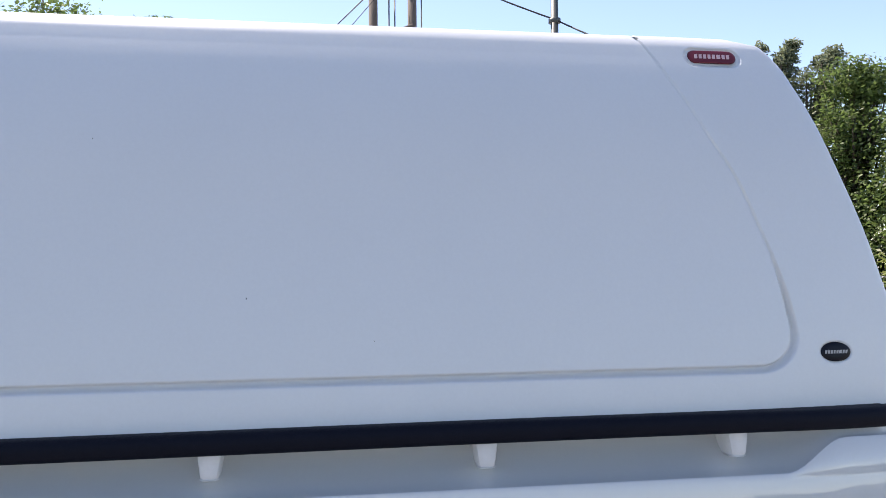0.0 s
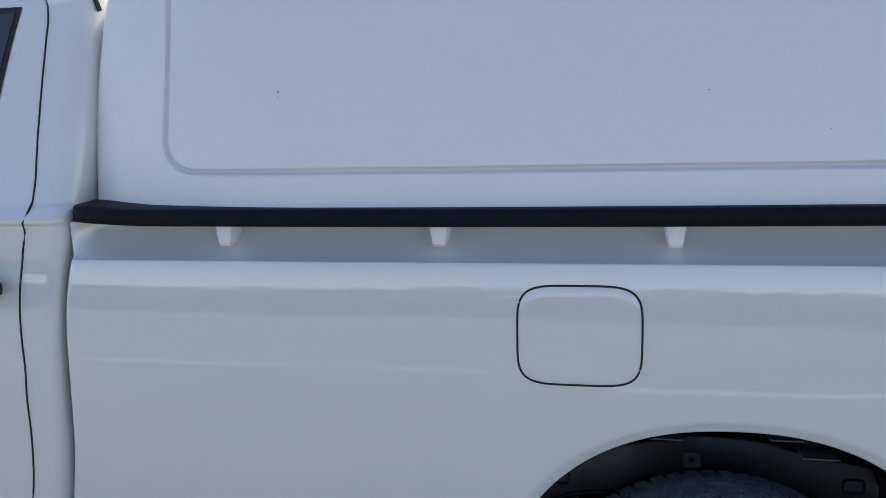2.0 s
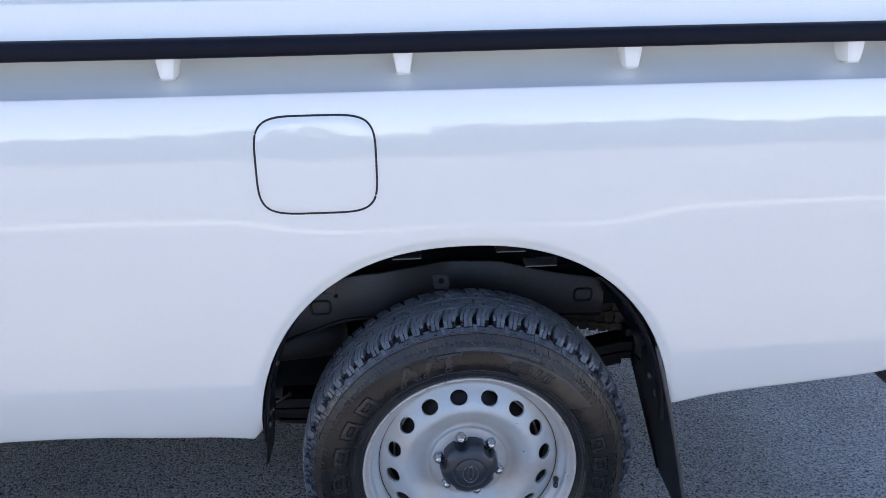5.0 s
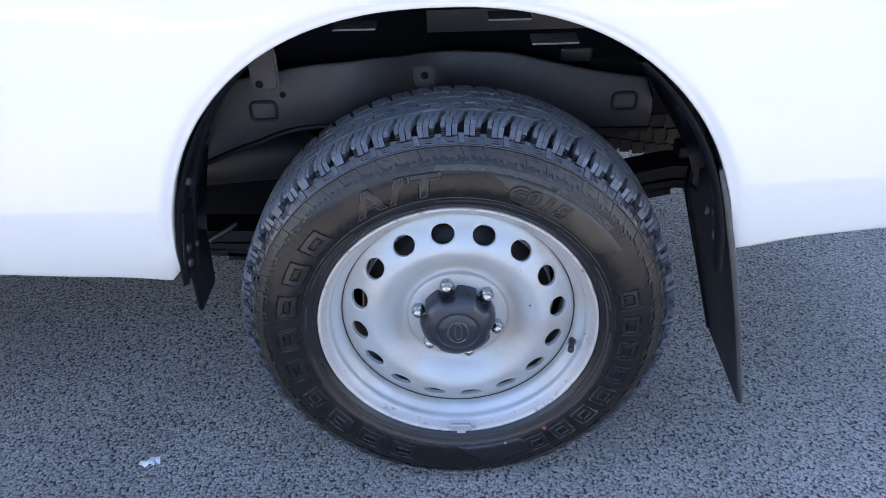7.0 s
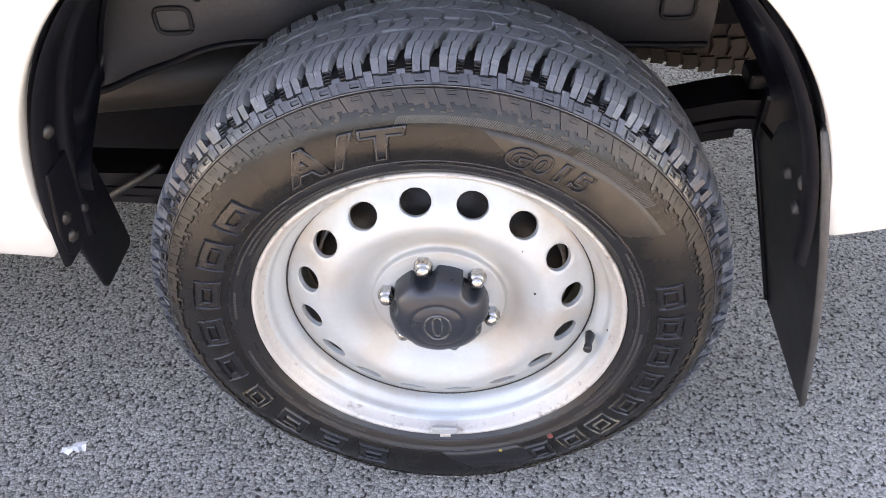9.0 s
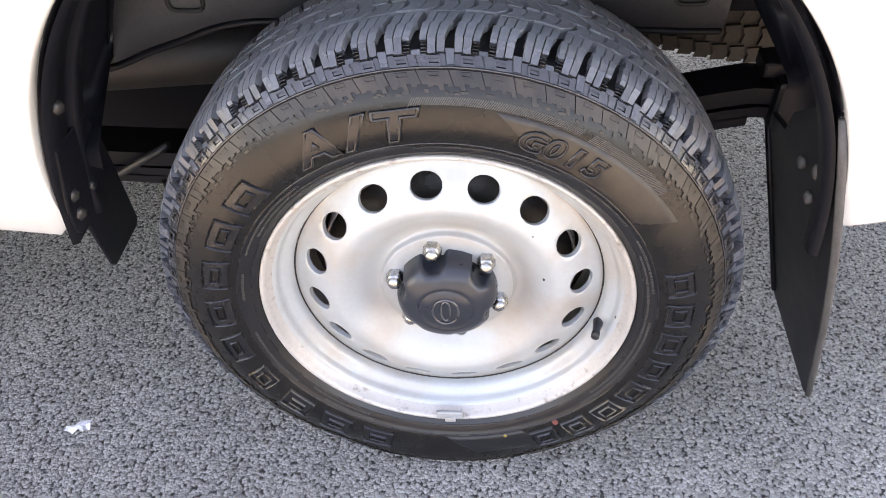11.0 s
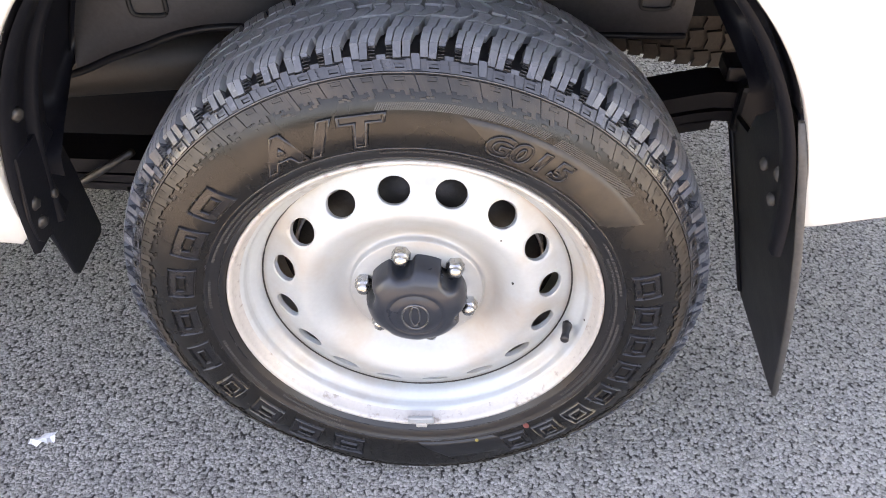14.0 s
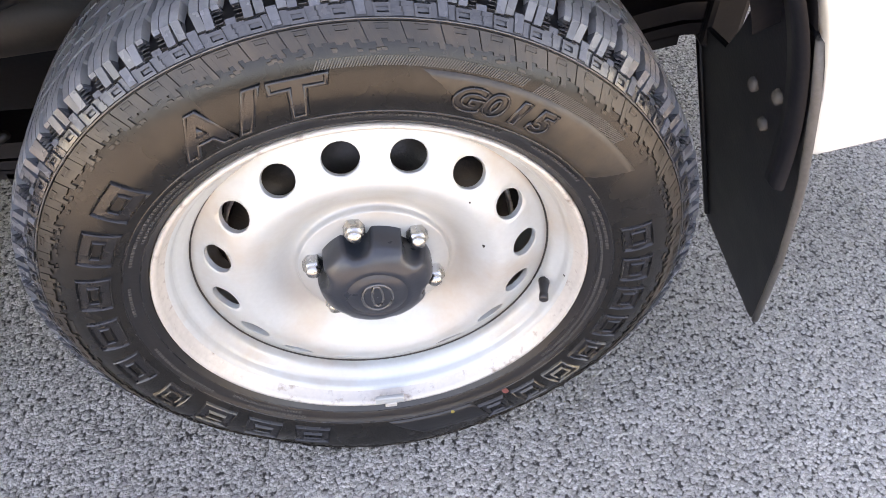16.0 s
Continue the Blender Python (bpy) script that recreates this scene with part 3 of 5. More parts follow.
door_edge = curve_of([(0.52, -1.457), (0.557, -1.446), (0.639, -1.424), (0.715, -1.400), (0.786, -1.386), (0.854, -1.378), (0.919, -1.374), (0.981, -1.367), (1.041, -1.365), (1.10, -1.362), (1.155, -1.357), (1.21, -1.348), (1.265, -1.333), (1.30, -1.327), (1.40, -1.325), (1.60, -1.322), (1.66, -1.322)])
seam = [(-2.2, float(cab_y(0.512)) - 0.0005, 0.512), (-1.50, float(cab_y(0.512)) - 0.0005, 0.512), (-1.462, float(cab_y(0.514)) - 0.0005, 0.514)]
seam += [(float(door_edge(z)), float(cab_y(z)) - 0.0003, z) for z in np.linspace(0.53, 1.655, 60)]
seam += [(-1.327, float(cab_y(1.685)), 1.685), (-1.338, float(cab_y(1.705)), 1.705), (-1.36, float(cab_y(1.715)), 1.715), (-1.42, float(cab_y(1.718)), 1.718), (-2.2, float(cab_y(1.72)), 1.72)]
part("door_seal", tube(seam, 0.0020, 6), seam_black, truck, "dark shut line round the cab door")
roof_seam = [(-1.276, 0.175, 1.7475), (-1.266, 0.146, 1.741), (-1.252, 0.126, 1.728), (-1.238, 0.117, 1.705), (-1.228, 0.115, 1.675)]
part("roof_seal", tube(roof_seam, 0.005, 6), seam_black, truck)


def window_sheet(inset, lift, rear):
    rows = []
    for z in np.linspace(1.305 + inset, 1.688 - inset, 14):
        xr = rear - 0.006 - inset - 0.17 * (1.688 - z)
        rows.append([(x, float(cab_y(z)) - lift, z) for x in (-2.18 + inset, -2.0, -1.8, -1.6, xr - 0.01, xr)])
    return np.array(rows)


frame_part = part("window_frame", grid(window_sheet(0, 0.0015, -1.378), flip=True), seam_black, truck, "black rubber window surround")
part("window_glass", grid(window_sheet(0.012, 0.003, -1.378), flip=True), glass_dark, frame_part, "dark tinted cab side window")

# door handle: a bar on two feet, with a scooped cup behind
hz = 1.154
bar = [(-1.53, -0.078, hz - 0.004), (-1.52, -0.098, hz), (-1.48, -0.106, hz + 0.002), (-1.43, -0.104, hz), (-1.398, -0.096, hz - 0.002), (-1.387, -0.078, hz - 0.004)]
grip = tube(bar, [0.015, 0.019, 0.021, 0.021, 0.020, 0.014], 12)
part("door_handle", grip, handle_black, truck, "black grab-type door handle")

# ---- rear wheel arch, flaps and running gear ----


def arch_ring(theta, grow):
    """A point of the arch outline, theta from the front (pi) to the rear (0)."""
    c, s = math.cos(theta), math.sin(theta)
    a, n = ARCH_FRONT if c < 0 else ARCH_REAR
    x = ARCH_X + (a + grow) * math.copysign(abs(c) ** (2 / n), c)
    z = ARCH_Z + (ARCH_B + grow) * abs(s) ** (2 / n)
    return x, z


liner = []
for th in np.linspace(math.pi - 0.20, 0.40, 90):
    row = []
    for y, g in ((-0.050, 0.004), (-0.030, -0.002), (-0.012, -0.004), (0.012, -0.003), (0.018, 0.006), (0.05, 0.008), (0.10, 0.004), (0.11, -0.018), (0.2, -0.026), (0.33, -0.033)):
        x, z = arch_ring(th, g)
        low = 0.56 if x < 0 else 0.665
        y = min(y, 0.03 + 0.175 * float(step01((z - low) / 0.05)) + 0.12 * float(step01((x + 0.2) / 0.2)) * float(step01((z - low) / 0.05)))
        x = x - 0.25 * max(y - 0.03, 0) * float(step01((-x - 0.2) / 0.15))
        row.append((x, y if y > -0.045 else float(body_y(x, z)) + 0.024, z))
    liner.append(row)
lin = part("arch_liner", grid(liner[17:]), flap_black, truck, "black wheel arch liner with stone chips")
part("front_liner", grid(liner[:18]), flap_black, truck, "black plastic front half of the arch liner")
wall_low = curve_of([(-0.50, 0.549), (-0.485, 0.555), (-0.43, 0.573), (-0.39, 0.590), (-0.34, 0.607), (-0.30, 0.622), (-0.23, 0.632), (-0.12, 0.612), (0.0, 0.578), (0.3, 0.556), (0.45, 0.556)])
wall_top = curve_of([(-0.50, 0.66), (-0.40, 0.708), (-0.284, 0.734), (-0.216, 0.743), (-0.148, 0.741), (-0.080, 0.726), (-0.025, 0.719), (0.032, 0.716), (0.108, 0.710), (0.163, 0.696), (0.206, 0.685), (0.248, 0.675), (0.300, 0.666), (0.349, 0.658), (0.45, 0.645)])
inner, recess = [], []
for th in np.linspace(math.pi - 0.10, 0.20, 90):
    x, z = arch_ring(th, -0.03)
    low = float(wall_low(x))
    if z < 0.572:
        continue
    deep = 0.205 + 0.12 * float(step01((x + 0.2) / 0.2))
    x = x - 0.25 * 0.175 * float(step01((-x - 0.2) / 0.15))
    low = min(float(wall_low(x)), z - 0.003)
    if x > 0.372:
        continue
    top = min(z - 0.002, max(float(wall_top(x)), low + 0.002))
    inner.append([(x, deep + 0.012, top - 0.004), (x, deep + 0.003, top), (x, deep, top - 0.004), (x, deep, low + (top - low) * 0.5), (x * 0.99, deep, low), (x * 0.99, deep + 0.03, low - 0.004)])
    recess.append([(x, deep - 0.01, z), (x, deep + 0.05, z), (x, deep + 0.05, low)])
part("wall_lip", tube([(-0.492, 0.205, 0.551)] + [row[4] for row in inner], [0.005] * len(inner) + [0.004], 8), flap_black, lin)
part("inner_wall", grid(inner), wall_grey, truck, "dusty dark grey steel inner wall of the arch")
# Black sheet behind the wall's top edge: the cavity's shade is its colour.
part("wall_recess", grid(recess), flap_black, truck)


def stamped(points, radius):
    return tube(points, radius, 6, closed=True)


# pressed rings, their groove shade put in as black tubes, and brackets on the inner wall
for cx, cy, cz in ((-0.322, 0.203, 0.664), (0.317, 0.322, 0.613)):
    ring = []
    for k in range(32):
        a = 2 * math.pi * k / 32
        ring.append((cx + 0.022 * math.copysign(abs(math.cos(a)) ** 0.45, math.cos(a)), cy, cz + 0.0165 * math.copysign(abs(math.sin(a)) ** 0.45, math.sin(a))))
    part("liner_boss", stamped(ring, 0.0030), seam_black, lin, "black tube for the shaded groove of a pressed ring")


def hung_plate(cx, cy, cz, hw, hh, lean=0.0, drop=0.0):
    """A rounded steel bracket plate; a black disc puts in the hole's shade."""
    ring = []
    for k in range(28):
        a = 2 * math.pi * k / 28
        u, v = hw * math.copysign(abs(math.cos(a)) ** 0.4, math.cos(a)), hh * math.copysign(abs(math.sin(a)) ** 0.4, math.sin(a))
        ring.append((cx + u + lean * v, cy, cz + v))
    ob = part("bracket", plate(ring, (0, 0.004, 0)), wall_grey, lin, "dull grey steel bracket plate")
    part("bracket_rim", tube([(cx + (x - cx) * 0.86, cy, cz + (z - cz) * 0.90) for x, y, z in ring], 0.0016, 6, closed=True), wall_grey, ob)
    hx, hz = cx + drop * lean - 0.4 * hw * (lean > 0), cz + drop
    hole = [(hx + 0.0065 * math.cos(2 * math.pi * k / 16), cy - 0.0006, hz + 0.0065 * math.sin(2 * math.pi * k / 16)) for k in range(16)]
    part("hole_disc", plate(hole, (0, 0.001, 0)), under_dark, ob)


hung_plate(-0.045, 0.200, 0.719, 0.019, 0.019, -0.1, 0.002)
hung_plate(-0.298, 0.150, 0.757, 0.023, 0.037, 0.03, -0.024)
# black disc on the wall in place of a hole, its shade as colour
dot = [(-0.286 + 0.0055 * math.cos(2 * math.pi * k / 14), 0.2040, 0.692 + 0.0055 * math.sin(2 * math.pi * k / 14)) for k in range(14)]
part("hole_disc", plate(dot, (0, 0.001, 0)), under_dark, lin)


def bolt(p, axis, r=0.008, h=0.006):
    d = Vector(axis).normalized()
    pts = [Vector(p) - d * 0.002, Vector(p) + d * h * 0.6, Vector(p) + d * h]
    return tube(pts, [r, r, r * 0.6], 6)


# bare tabs under the lip
for x0, x1, y0, y1, z in ((-0.152, -0.096, -0.034, 0.0, 0.874), (0.050, 0.106, -0.036, 0.0, 0.882), (0.108, 0.170, -0.028, 0.012, 0.846)):
    tab = part("bracket", box(x0, x1, y0, y1, z, z + 0.003, 0.001), bare_steel, lin, "bare grey metal tab")
    part("tab_bolt", bolt(((x0 + x1) / 2, (y0 + y1) / 2, z), (0, -0.3, -1), 0.006, 0.004), bolt_dark, tab)

# trim strip and small front flap
strip = []
for th in np.linspace(math.pi - 0.072, math.pi * 0.66, 40):
    x, z = arch_ring(th, -0.004)
    strip.append([(x + 0.001, -0.034, z), (x + 0.006, -0.030, z - 0.001), (x + 0.006, 0.010, z - 0.001), (x + 0.003, 0.013, z), (x + 0.004, 0.022, z),
                  (x + 0.009, 0.026, z - 0.002), (x + 0.013, 0.030, z - 0.003), (x + 0.010, 0.035, z - 0.002), (x + 0.006, 0.060, z)])
front_trim = part("arch_trim", grid(strip), flap_black, truck, "black plastic arch trim with raised ribs")
for y, z in ((-0.010, 0.648), (-0.012, 0.531), (-0.010, 0.502)):
    half, n = ARCH_FRONT
    x = ARCH_X - (half - 0.012) * (1 - ((z - ARCH_Z) / ARCH_B) ** n) ** (1 / n)
    part("bolt", bolt((x, y, z), (1, -0.35, 0), 0.0085, 0.006), bolt_dark, front_trim, "dark fixing bolt")
rstrip = []
for th in np.linspace(0.09, math.pi * 0.30, 28):
    x, z = arch_ring(th, -0.008)
    rstrip.append([(x - 0.002, -0.036, z), (x - 0.006, -0.035, z - 0.001), (x - 0.010, -0.030, z - 0.002), (x - 0.011, -0.012, z - 0.003), (x - 0.002, -0.006, z)])
part("arch_trim", grid(rstrip, flip=True), flap_black, truck, "black plastic arch trim")


def front_flap_x(z):
    return -0.425 + 0.15 * (z - 0.5)


fo = [(-0.024, 0.60), (-0.030, 0.52), (-0.026, 0.485), (-0.016, 0.473), (0.004, 0.467), (0.036, 0.370), (0.044, 0.361), (0.124, 0.361), (0.131, 0.372), (0.095, 0.497), (0.075, 0.56), (0.05, 0.60)]
ff = plate([(front_flap_x(z), y, z) for y, z in fo], (-0.006, 0, 0))
bmesh.ops.bevel(ff, geom=ff.edges[:], offset=0.0018, segments=1, affect="EDGES")
front_flap = part("mud_flap", ff, flap_black, truck, "small black rubber front mud flap")
for y, z in ((0.030, 0.512),):
    part("bolt", bolt((front_flap_x(z) + 0.001, y, z), (1, 0, 0), 0.007, 0.004), bolt_dark, front_flap, "dark fixing bolt")


def rear_flap_x(z):
    return 0.41 + 0.27 * (0.553 - z)


ro = [(-0.036, 0.66), (-0.040, 0.60), (-0.038, 0.545), (-0.035, 0.49), (-0.030, 0.45), (-0.006, 0.323), (0.020, 0.22), (0.050, 0.112), (0.058, 0.102), (0.070, 0.102), (0.236, 0.128), (0.247, 0.14), (0.262, 0.47), (0.255, 0.482), (0.165, 0.508), (0.125, 0.56), (0.088, 0.62), (0.042, 0.68)]
rf = plate([(rear_flap_x(z), y, z) for y, z in ro], (0.007, 0, 0.002))
bmesh.ops.bevel(rf, geom=rf.edges[:], offset=0.002, segments=1, affect="EDGES")
rear_flap = part("mud_flap", rf, flap_black, truck, "large black rubber rear mud flap")
rib = [(rear_flap_x(z) - 0.001, y, z) for y, z in ((0.252, 0.475), (0.240, 0.30), (0.232, 0.145))]
part("stiffener", tube(rib, 0.005, 6), flap_black, rear_flap)
for y, z in ((0.019, 0.553), (0.049, 0.492), (0.078, 0.522), (0.0, 0.66)):
    part("bolt", bolt((rear_flap_x(z) - 0.001, y, z), (-1, 0, 0), 0.0085), edge_grey, rear_flap, "dull grey fixing bolt")
edge_line = [(rear_flap_x(z) + 0.0030, y - 0.0005, z) for y, z in ((-0.038, 0.66), (-0.042, 0.60), (-0.040, 0.545), (-0.037, 0.49), (-0.032, 0.45), (-0.008, 0.323), (0.018, 0.22), (0.048, 0.112))]
part("flap_edge", tube(edge_line, 0.0048, 8), edge_grey, rear_flap, "scuffed grey outer edge")

# leaf springs, axle, drum, chassis rail
spring = part("rear_axle", tube([(0, 0.13, 0.348), (0, 0.6, 0.348), (0, 0.75, 0.348), (0, MID, 0.348), (0, 0.97, 0.348), (0, 1.6, 0.348)], [0.04, 0.04, 0.09, 0.13, 0.09, 0.04], 16), under_black, truck, "black rear axle")
for ys in (0.27, 2 * MID - 0.27):
    for k, (x0, x1, z0, z1, h) in enumerate(((-0.66, 0.47, 0.40, 0.50, 0.012), (-0.60, 0.44, 0.375, 0.468, 0.008), (-0.55, 0.40, 0.36, 0.445, 0.008), (-0.45, 0.30, 0.345, 0.42, 0.008))):
        rows = []
        for t in np.linspace(0, 1, 32):
            x = x0 + (x1 - x0) * t
            z = z0 + (z1 - z0) * t - 0.05 * math.sin(math.pi * t) + 0.026 * float(step01((x - 0.10) / 0.2)) * float(step01((0.50 - x) / 0.12))
            rows.append([(x, ys - 0.032, z - h), (x, ys + 0.032, z - h), (x, ys + 0.032, z + h), (x, ys - 0.032, z + h)])
        leaf = grid(rows, wrap=True, flip=True, smooth=False)
        part("leaf_spring", leaf, flap_black, spring)
    part("shackle", box(0.425, 0.475, ys - 0.045, ys + 0.045, 0.46, 0.535, 0.008), flap_black, spring)
    part("shackle_nut", box(0.408, 0.452, ys - 0.022, ys + 0.022, 0.528, 0.551, 0.004), flap_black, spring)
    part("tailpipe", tube([(0.33, ys + 0.10, 0.44), (0.435, ys + 0.06, 0.44)], 0.012, 8), flap_black, spring)
    part("brake_drum", tube([(0, 0.060, 0.348), (0, 0.066, 0.348), (0, 0.16, 0.348), (0, 0.165, 0.348)] if ys < MID else [(0, 2 * MID - 0.060, 0.348), (0, 2 * MID - 0.165, 0.348)], [0.10, 0.163, 0.166, 0.10] if ys < MID else 0.16, 48), drum_iron, spring, "rust-brown brake drum")
# Ribs in pale silver: the streaks of reflected light are their colour.
for y in (0.072, 0.086, 0.099, 0.110):
    part("drum_rib", tube([(0.1675 * math.cos(2 * math.pi * k / 56), y, 0.348 + 0.1675 * math.sin(2 * math.pi * k / 56)) for k in range(56)], 0.0024, 6, closed=True), rim_edge, spring, "thin rib round the drum, its bright reflection put in as colour")
for ys in (0.115, 2 * MID - 0.115):
    part("backing_plate", tube([(0, ys - 0.004, 0.348), (0, ys + 0.004, 0.348)], 0.192, 48), drum_iron, spring, "rust-brown brake backing plate")
for ys in (0.40, 2 * MID - 0.40):
    part("chassis_rail", box(-2.2, 0.92, ys - 0.03, ys + 0.04, 0.56, 0.68, 0.006), under_dark, truck)
part("cross_member", box(0.20, 0.26, 0.37, 2 * MID - 0.37, 0.63, 0.70, 0.006), under_black, truck)
part("cross_member", box(-0.62, -0.55, 0.37, 2 * MID - 0.37, 0.54, 0.64, 0.006), under_black, truck)
brake_line = [(-0.53, 0.22, 0.36), (-0.51, 0.22, 0.372), (-0.46, 0.22, 0.402), (-0.412, 0.22, 0.431)]
part("brake_cable", tube(brake_line, 0.006, 6), under_black, truck)
# Plain boxes added under the truck to hide lit ground and block light.
tank = box(-1.30, -0.20, 0.43, 1.40, 0.235, 0.60, 0.03, 3)
part("tank_block", smoothed(tank), under_dark, truck)
part("gearbox_block", smoothed(box(-2.20, -1.36, 0.40, 1.35, 0.22, 0.42, 0.03, 3)), under_dark, truck)
silencer = tube([(-1.0, 0.37, 0.45), (-0.98, 0.37, 0.45), (-0.30, 0.37, 0.505), (-0.28, 0.37, 0.507)], [0.03, 0.05, 0.05, 0.03], 24)
part("silencer", silencer, dull_steel, truck)

# tail lamp and rear bumper
lamp = []
for k in range(13):
    t = k / 12
    z = 0.82 + 0.20 * t
    xl = 0.862 + 0.05 * (2 * abs(t - 0.36)) ** 2.0
    lamp.append([(x, float(body_y(x, z)) - 0.004 + (0.006 if j == 0 else 0), z) for j, x in enumerate(np.linspace(xl, 0.965, 8))])
part("tail_lamp", grid(lamp), tail_red, truck, "dark red tail lamp")
bump = plate([(0.918, -0.03, 0.535), (0.925, -0.03, 0.513), (0.945, -0.03, 0.508), (1.10, -0.03, 0.508), (1.10, -0.03, 0.66), (0.965, -0.03, 0.66), (0.94, -0.03, 0.60)], (0, 2 * MID + 0.06, 0))
bmesh.ops.bevel(bump, geom=bump.edges[:], offset=0.008, segments=2, affect="EDGES")
part("rear_bumper", bump, bumper_grey, truck, "dark grey step bumper")

# ---- wheel ----
WX, WZ = 0.0, 0.348
TYRE_R = 0.372
BASE_R = 0.3575


def polar(r, a, y):
    """A point of the near wheel: radius, angle (from the rear, turning up) and depth."""
    return (WX + r * math.cos(a), y, WZ + r * math.sin(a))


def settled(P):
    """Flattens what would lie under the ground, and lets the sidewall bulge there."""
    P = np.array(P, float)
    low = np.clip(0.06 - P[..., 2], 0, 0.09)
    P[..., 1] = P[..., 1] + np.where(P[..., 1] < 0.09, -1, 1) * 0.26 * low * np.exp(-(P[..., 0] / 0.2) ** 2)
    P[..., 2] = np.where(P[..., 2] < 0.035, np.maximum(0.0015, 0.035 - (0.035 - P[..., 2]) * 0.58), P[..., 2])
    return P


def turned(profile, seg=128, a0=0.0, a1=2 * math.pi, settle=False):
    full = abs(a1 - a0 - 2 * math.pi) < 1e-6
    angs = np.linspace(a0, a1, seg, endpoint=not full)
    P = np.array([[polar(r, a, y) for a in angs] for r, y in profile])
    if settle:
        P = settled(P)
    return grid(P, wrap=full)


# rim: barrel, disc with sixteen holes, centre pad
barrel_profile = [(0.2280, 0.006), (0.2345, -0.001), (0.2372, -0.0065), (0.2372, -0.0100), (0.2355, -0.0128), (0.2325, -0.0120), (0.2300, -0.0070), (0.2272, -0.0005),
                  (0.2240, 0.0035), (0.2210, 0.0055), (0.2192, 0.0085), (0.2182, 0.0140), (0.2165, 0.0172), (0.2140, 0.0192), (0.2080, 0.0228), (0.2048, 0.0268), (0.2030, 0.0320), (0.2020, 0.0395), (0.198, 0.052), (0.195, 0.066), (0.195, 0.19), (0.235, 0.20)]
HOLES, HOLE_R, HOLE_AT, HOLE_PHASE = 16, 0.0192, 0.1722, math.radians(96.9)
disc_y = curve_of([(0.060, 0.0298), (0.0840, 0.0300), (0.0860, 0.0305), (0.0885, 0.0372), (0.093, 0.0388), (0.098, 0.0375), (0.107, 0.0310), (0.118, 0.0220), (0.130, 0.0145), (0.138, 0.0095), (0.146, 0.0088), (0.154, 0.0108), (0.162, 0.0145), (0.172, 0.0205), (0.182, 0.0275), (0.190, 0.0328), (0.197, 0.0362), (0.202, 0.0378)])


def wheel_disc():
    verts, faces = [], []

    def ring_pt(r, a):
        return polar(r, a, float(disc_y(r)))

    # inner dish
    inner_r = [0.055, 0.060, 0.070, 0.080, 0.0840, 0.0852, 0.0860, 0.0870, 0.0880, 0.0890, 0.091, 0.096, 0.102, 0.109, 0.117, 0.125, 0.132, 0.139, 0.145, 0.1485]
    per = 10
    seg = HOLES * per
    for r in inner_r:
        for k in range(seg):
            verts.append(ring_pt(r, HOLE_PHASE - math.pi / HOLES + 2 * math.pi * k / seg))
    for i in range(len(inner_r) - 1):
        for k in range(seg):
            m = (k + 1) % seg
            faces.append((i * seg + k, i * seg + m, (i + 1) * seg + m, (i + 1) * seg + k))
    # the band with holes, sector by sector
    r0, r1 = 0.1485, 0.2008
    for h in range(HOLES):
        mid = HOLE_PHASE + 2 * math.pi * h / HOLES
        half = math.pi / HOLES
        edge = []
        for k in range(per):
            edge.append((-half + 2 * half * k / per, r0))
        for k in range(per):
            edge.append((half, r0 + (r1 - r0) * k / per))
        for k in range(per):
            edge.append((half - 2 * half * k / per, r1))
        for k in range(per):
            edge.append((-half, r1 - (r1 - r0) * k / per))
        n = len(edge)
        rings = []
        for s in (0.0, 0.35, 0.7, 0.92, 1.0):
            row = []
            for da, r in edge:
                u, v = da * HOLE_AT, r - HOLE_AT
                d = math.hypot(u, v * 0.85)
                cu, cv = u / d * HOLE_R, v / d * HOLE_R * 0.64
                uu, vv = u + (cu - u) * s, v + (cv - v) * s
                row.append(len(verts))
                p = ring_pt(HOLE_AT + vv, mid + uu / HOLE_AT)
                verts.append((p[0], p[1] + (0.0012 if s == 1.0 else 0), p[2]))
            rings.append(row)
        row = []
        lipped = []
        for j in rings[-1]:
            lipped.append(len(verts))
            verts.append(verts[j])
        for j in rings[-1]:
            x, y, z = verts[j]
            row.append(len(verts))
            verts.append((WX + (x - WX) * 0.985, y + 0.006, WZ + (z - WZ) * 0.985))
        for k in range(n):
            m = (k + 1) % n
            faces.append((lipped[k], lipped[m], row[m], row[k]))
        for a, b in zip(rings, rings[1:]):
            for k in range(n):
                m = (k + 1) % n
                faces.append((a[k], a[m], b[m], b[k]))
    bm = joined(made(verts, faces))
    smoothed(bm)
    bmesh.ops.remove_doubles(bm, verts=bm.verts[:], dist=0.00015)
    bmesh.ops.recalc_face_normals(bm, faces=bm.faces[:])
    for e in bm.edges:
        if len(e.link_faces) == 2 and e.calc_face_angle(0) > 0.7:
            e.smooth = False
    return bm


def tyre_side_profile():
    return [(0.2300, 0.006), (0.2345, -0.0035), (0.2375, -0.0085), (0.2400, -0.0120), (0.2430, -0.0135), (0.2440, -0.0150), (0.2480, -0.0170), (0.2540, -0.0195), (0.2590, -0.0212),
            (0.2600, -0.0224), (0.2615, -0.0228)]


def sidewall_profile():
    return [(0.2610, -0.0222), (0.2625, -0.0232), (0.268, -0.0250), (0.276, -0.0268), (0.285, -0.0276), (0.294, -0.0272), (0.303, -0.0256), (0.311, -0.0236), (0.318, -0.0210), (0.3245, -0.0178), (0.330, -0.0145), (0.3355, -0.0108),
            (0.341, -0.0068)]


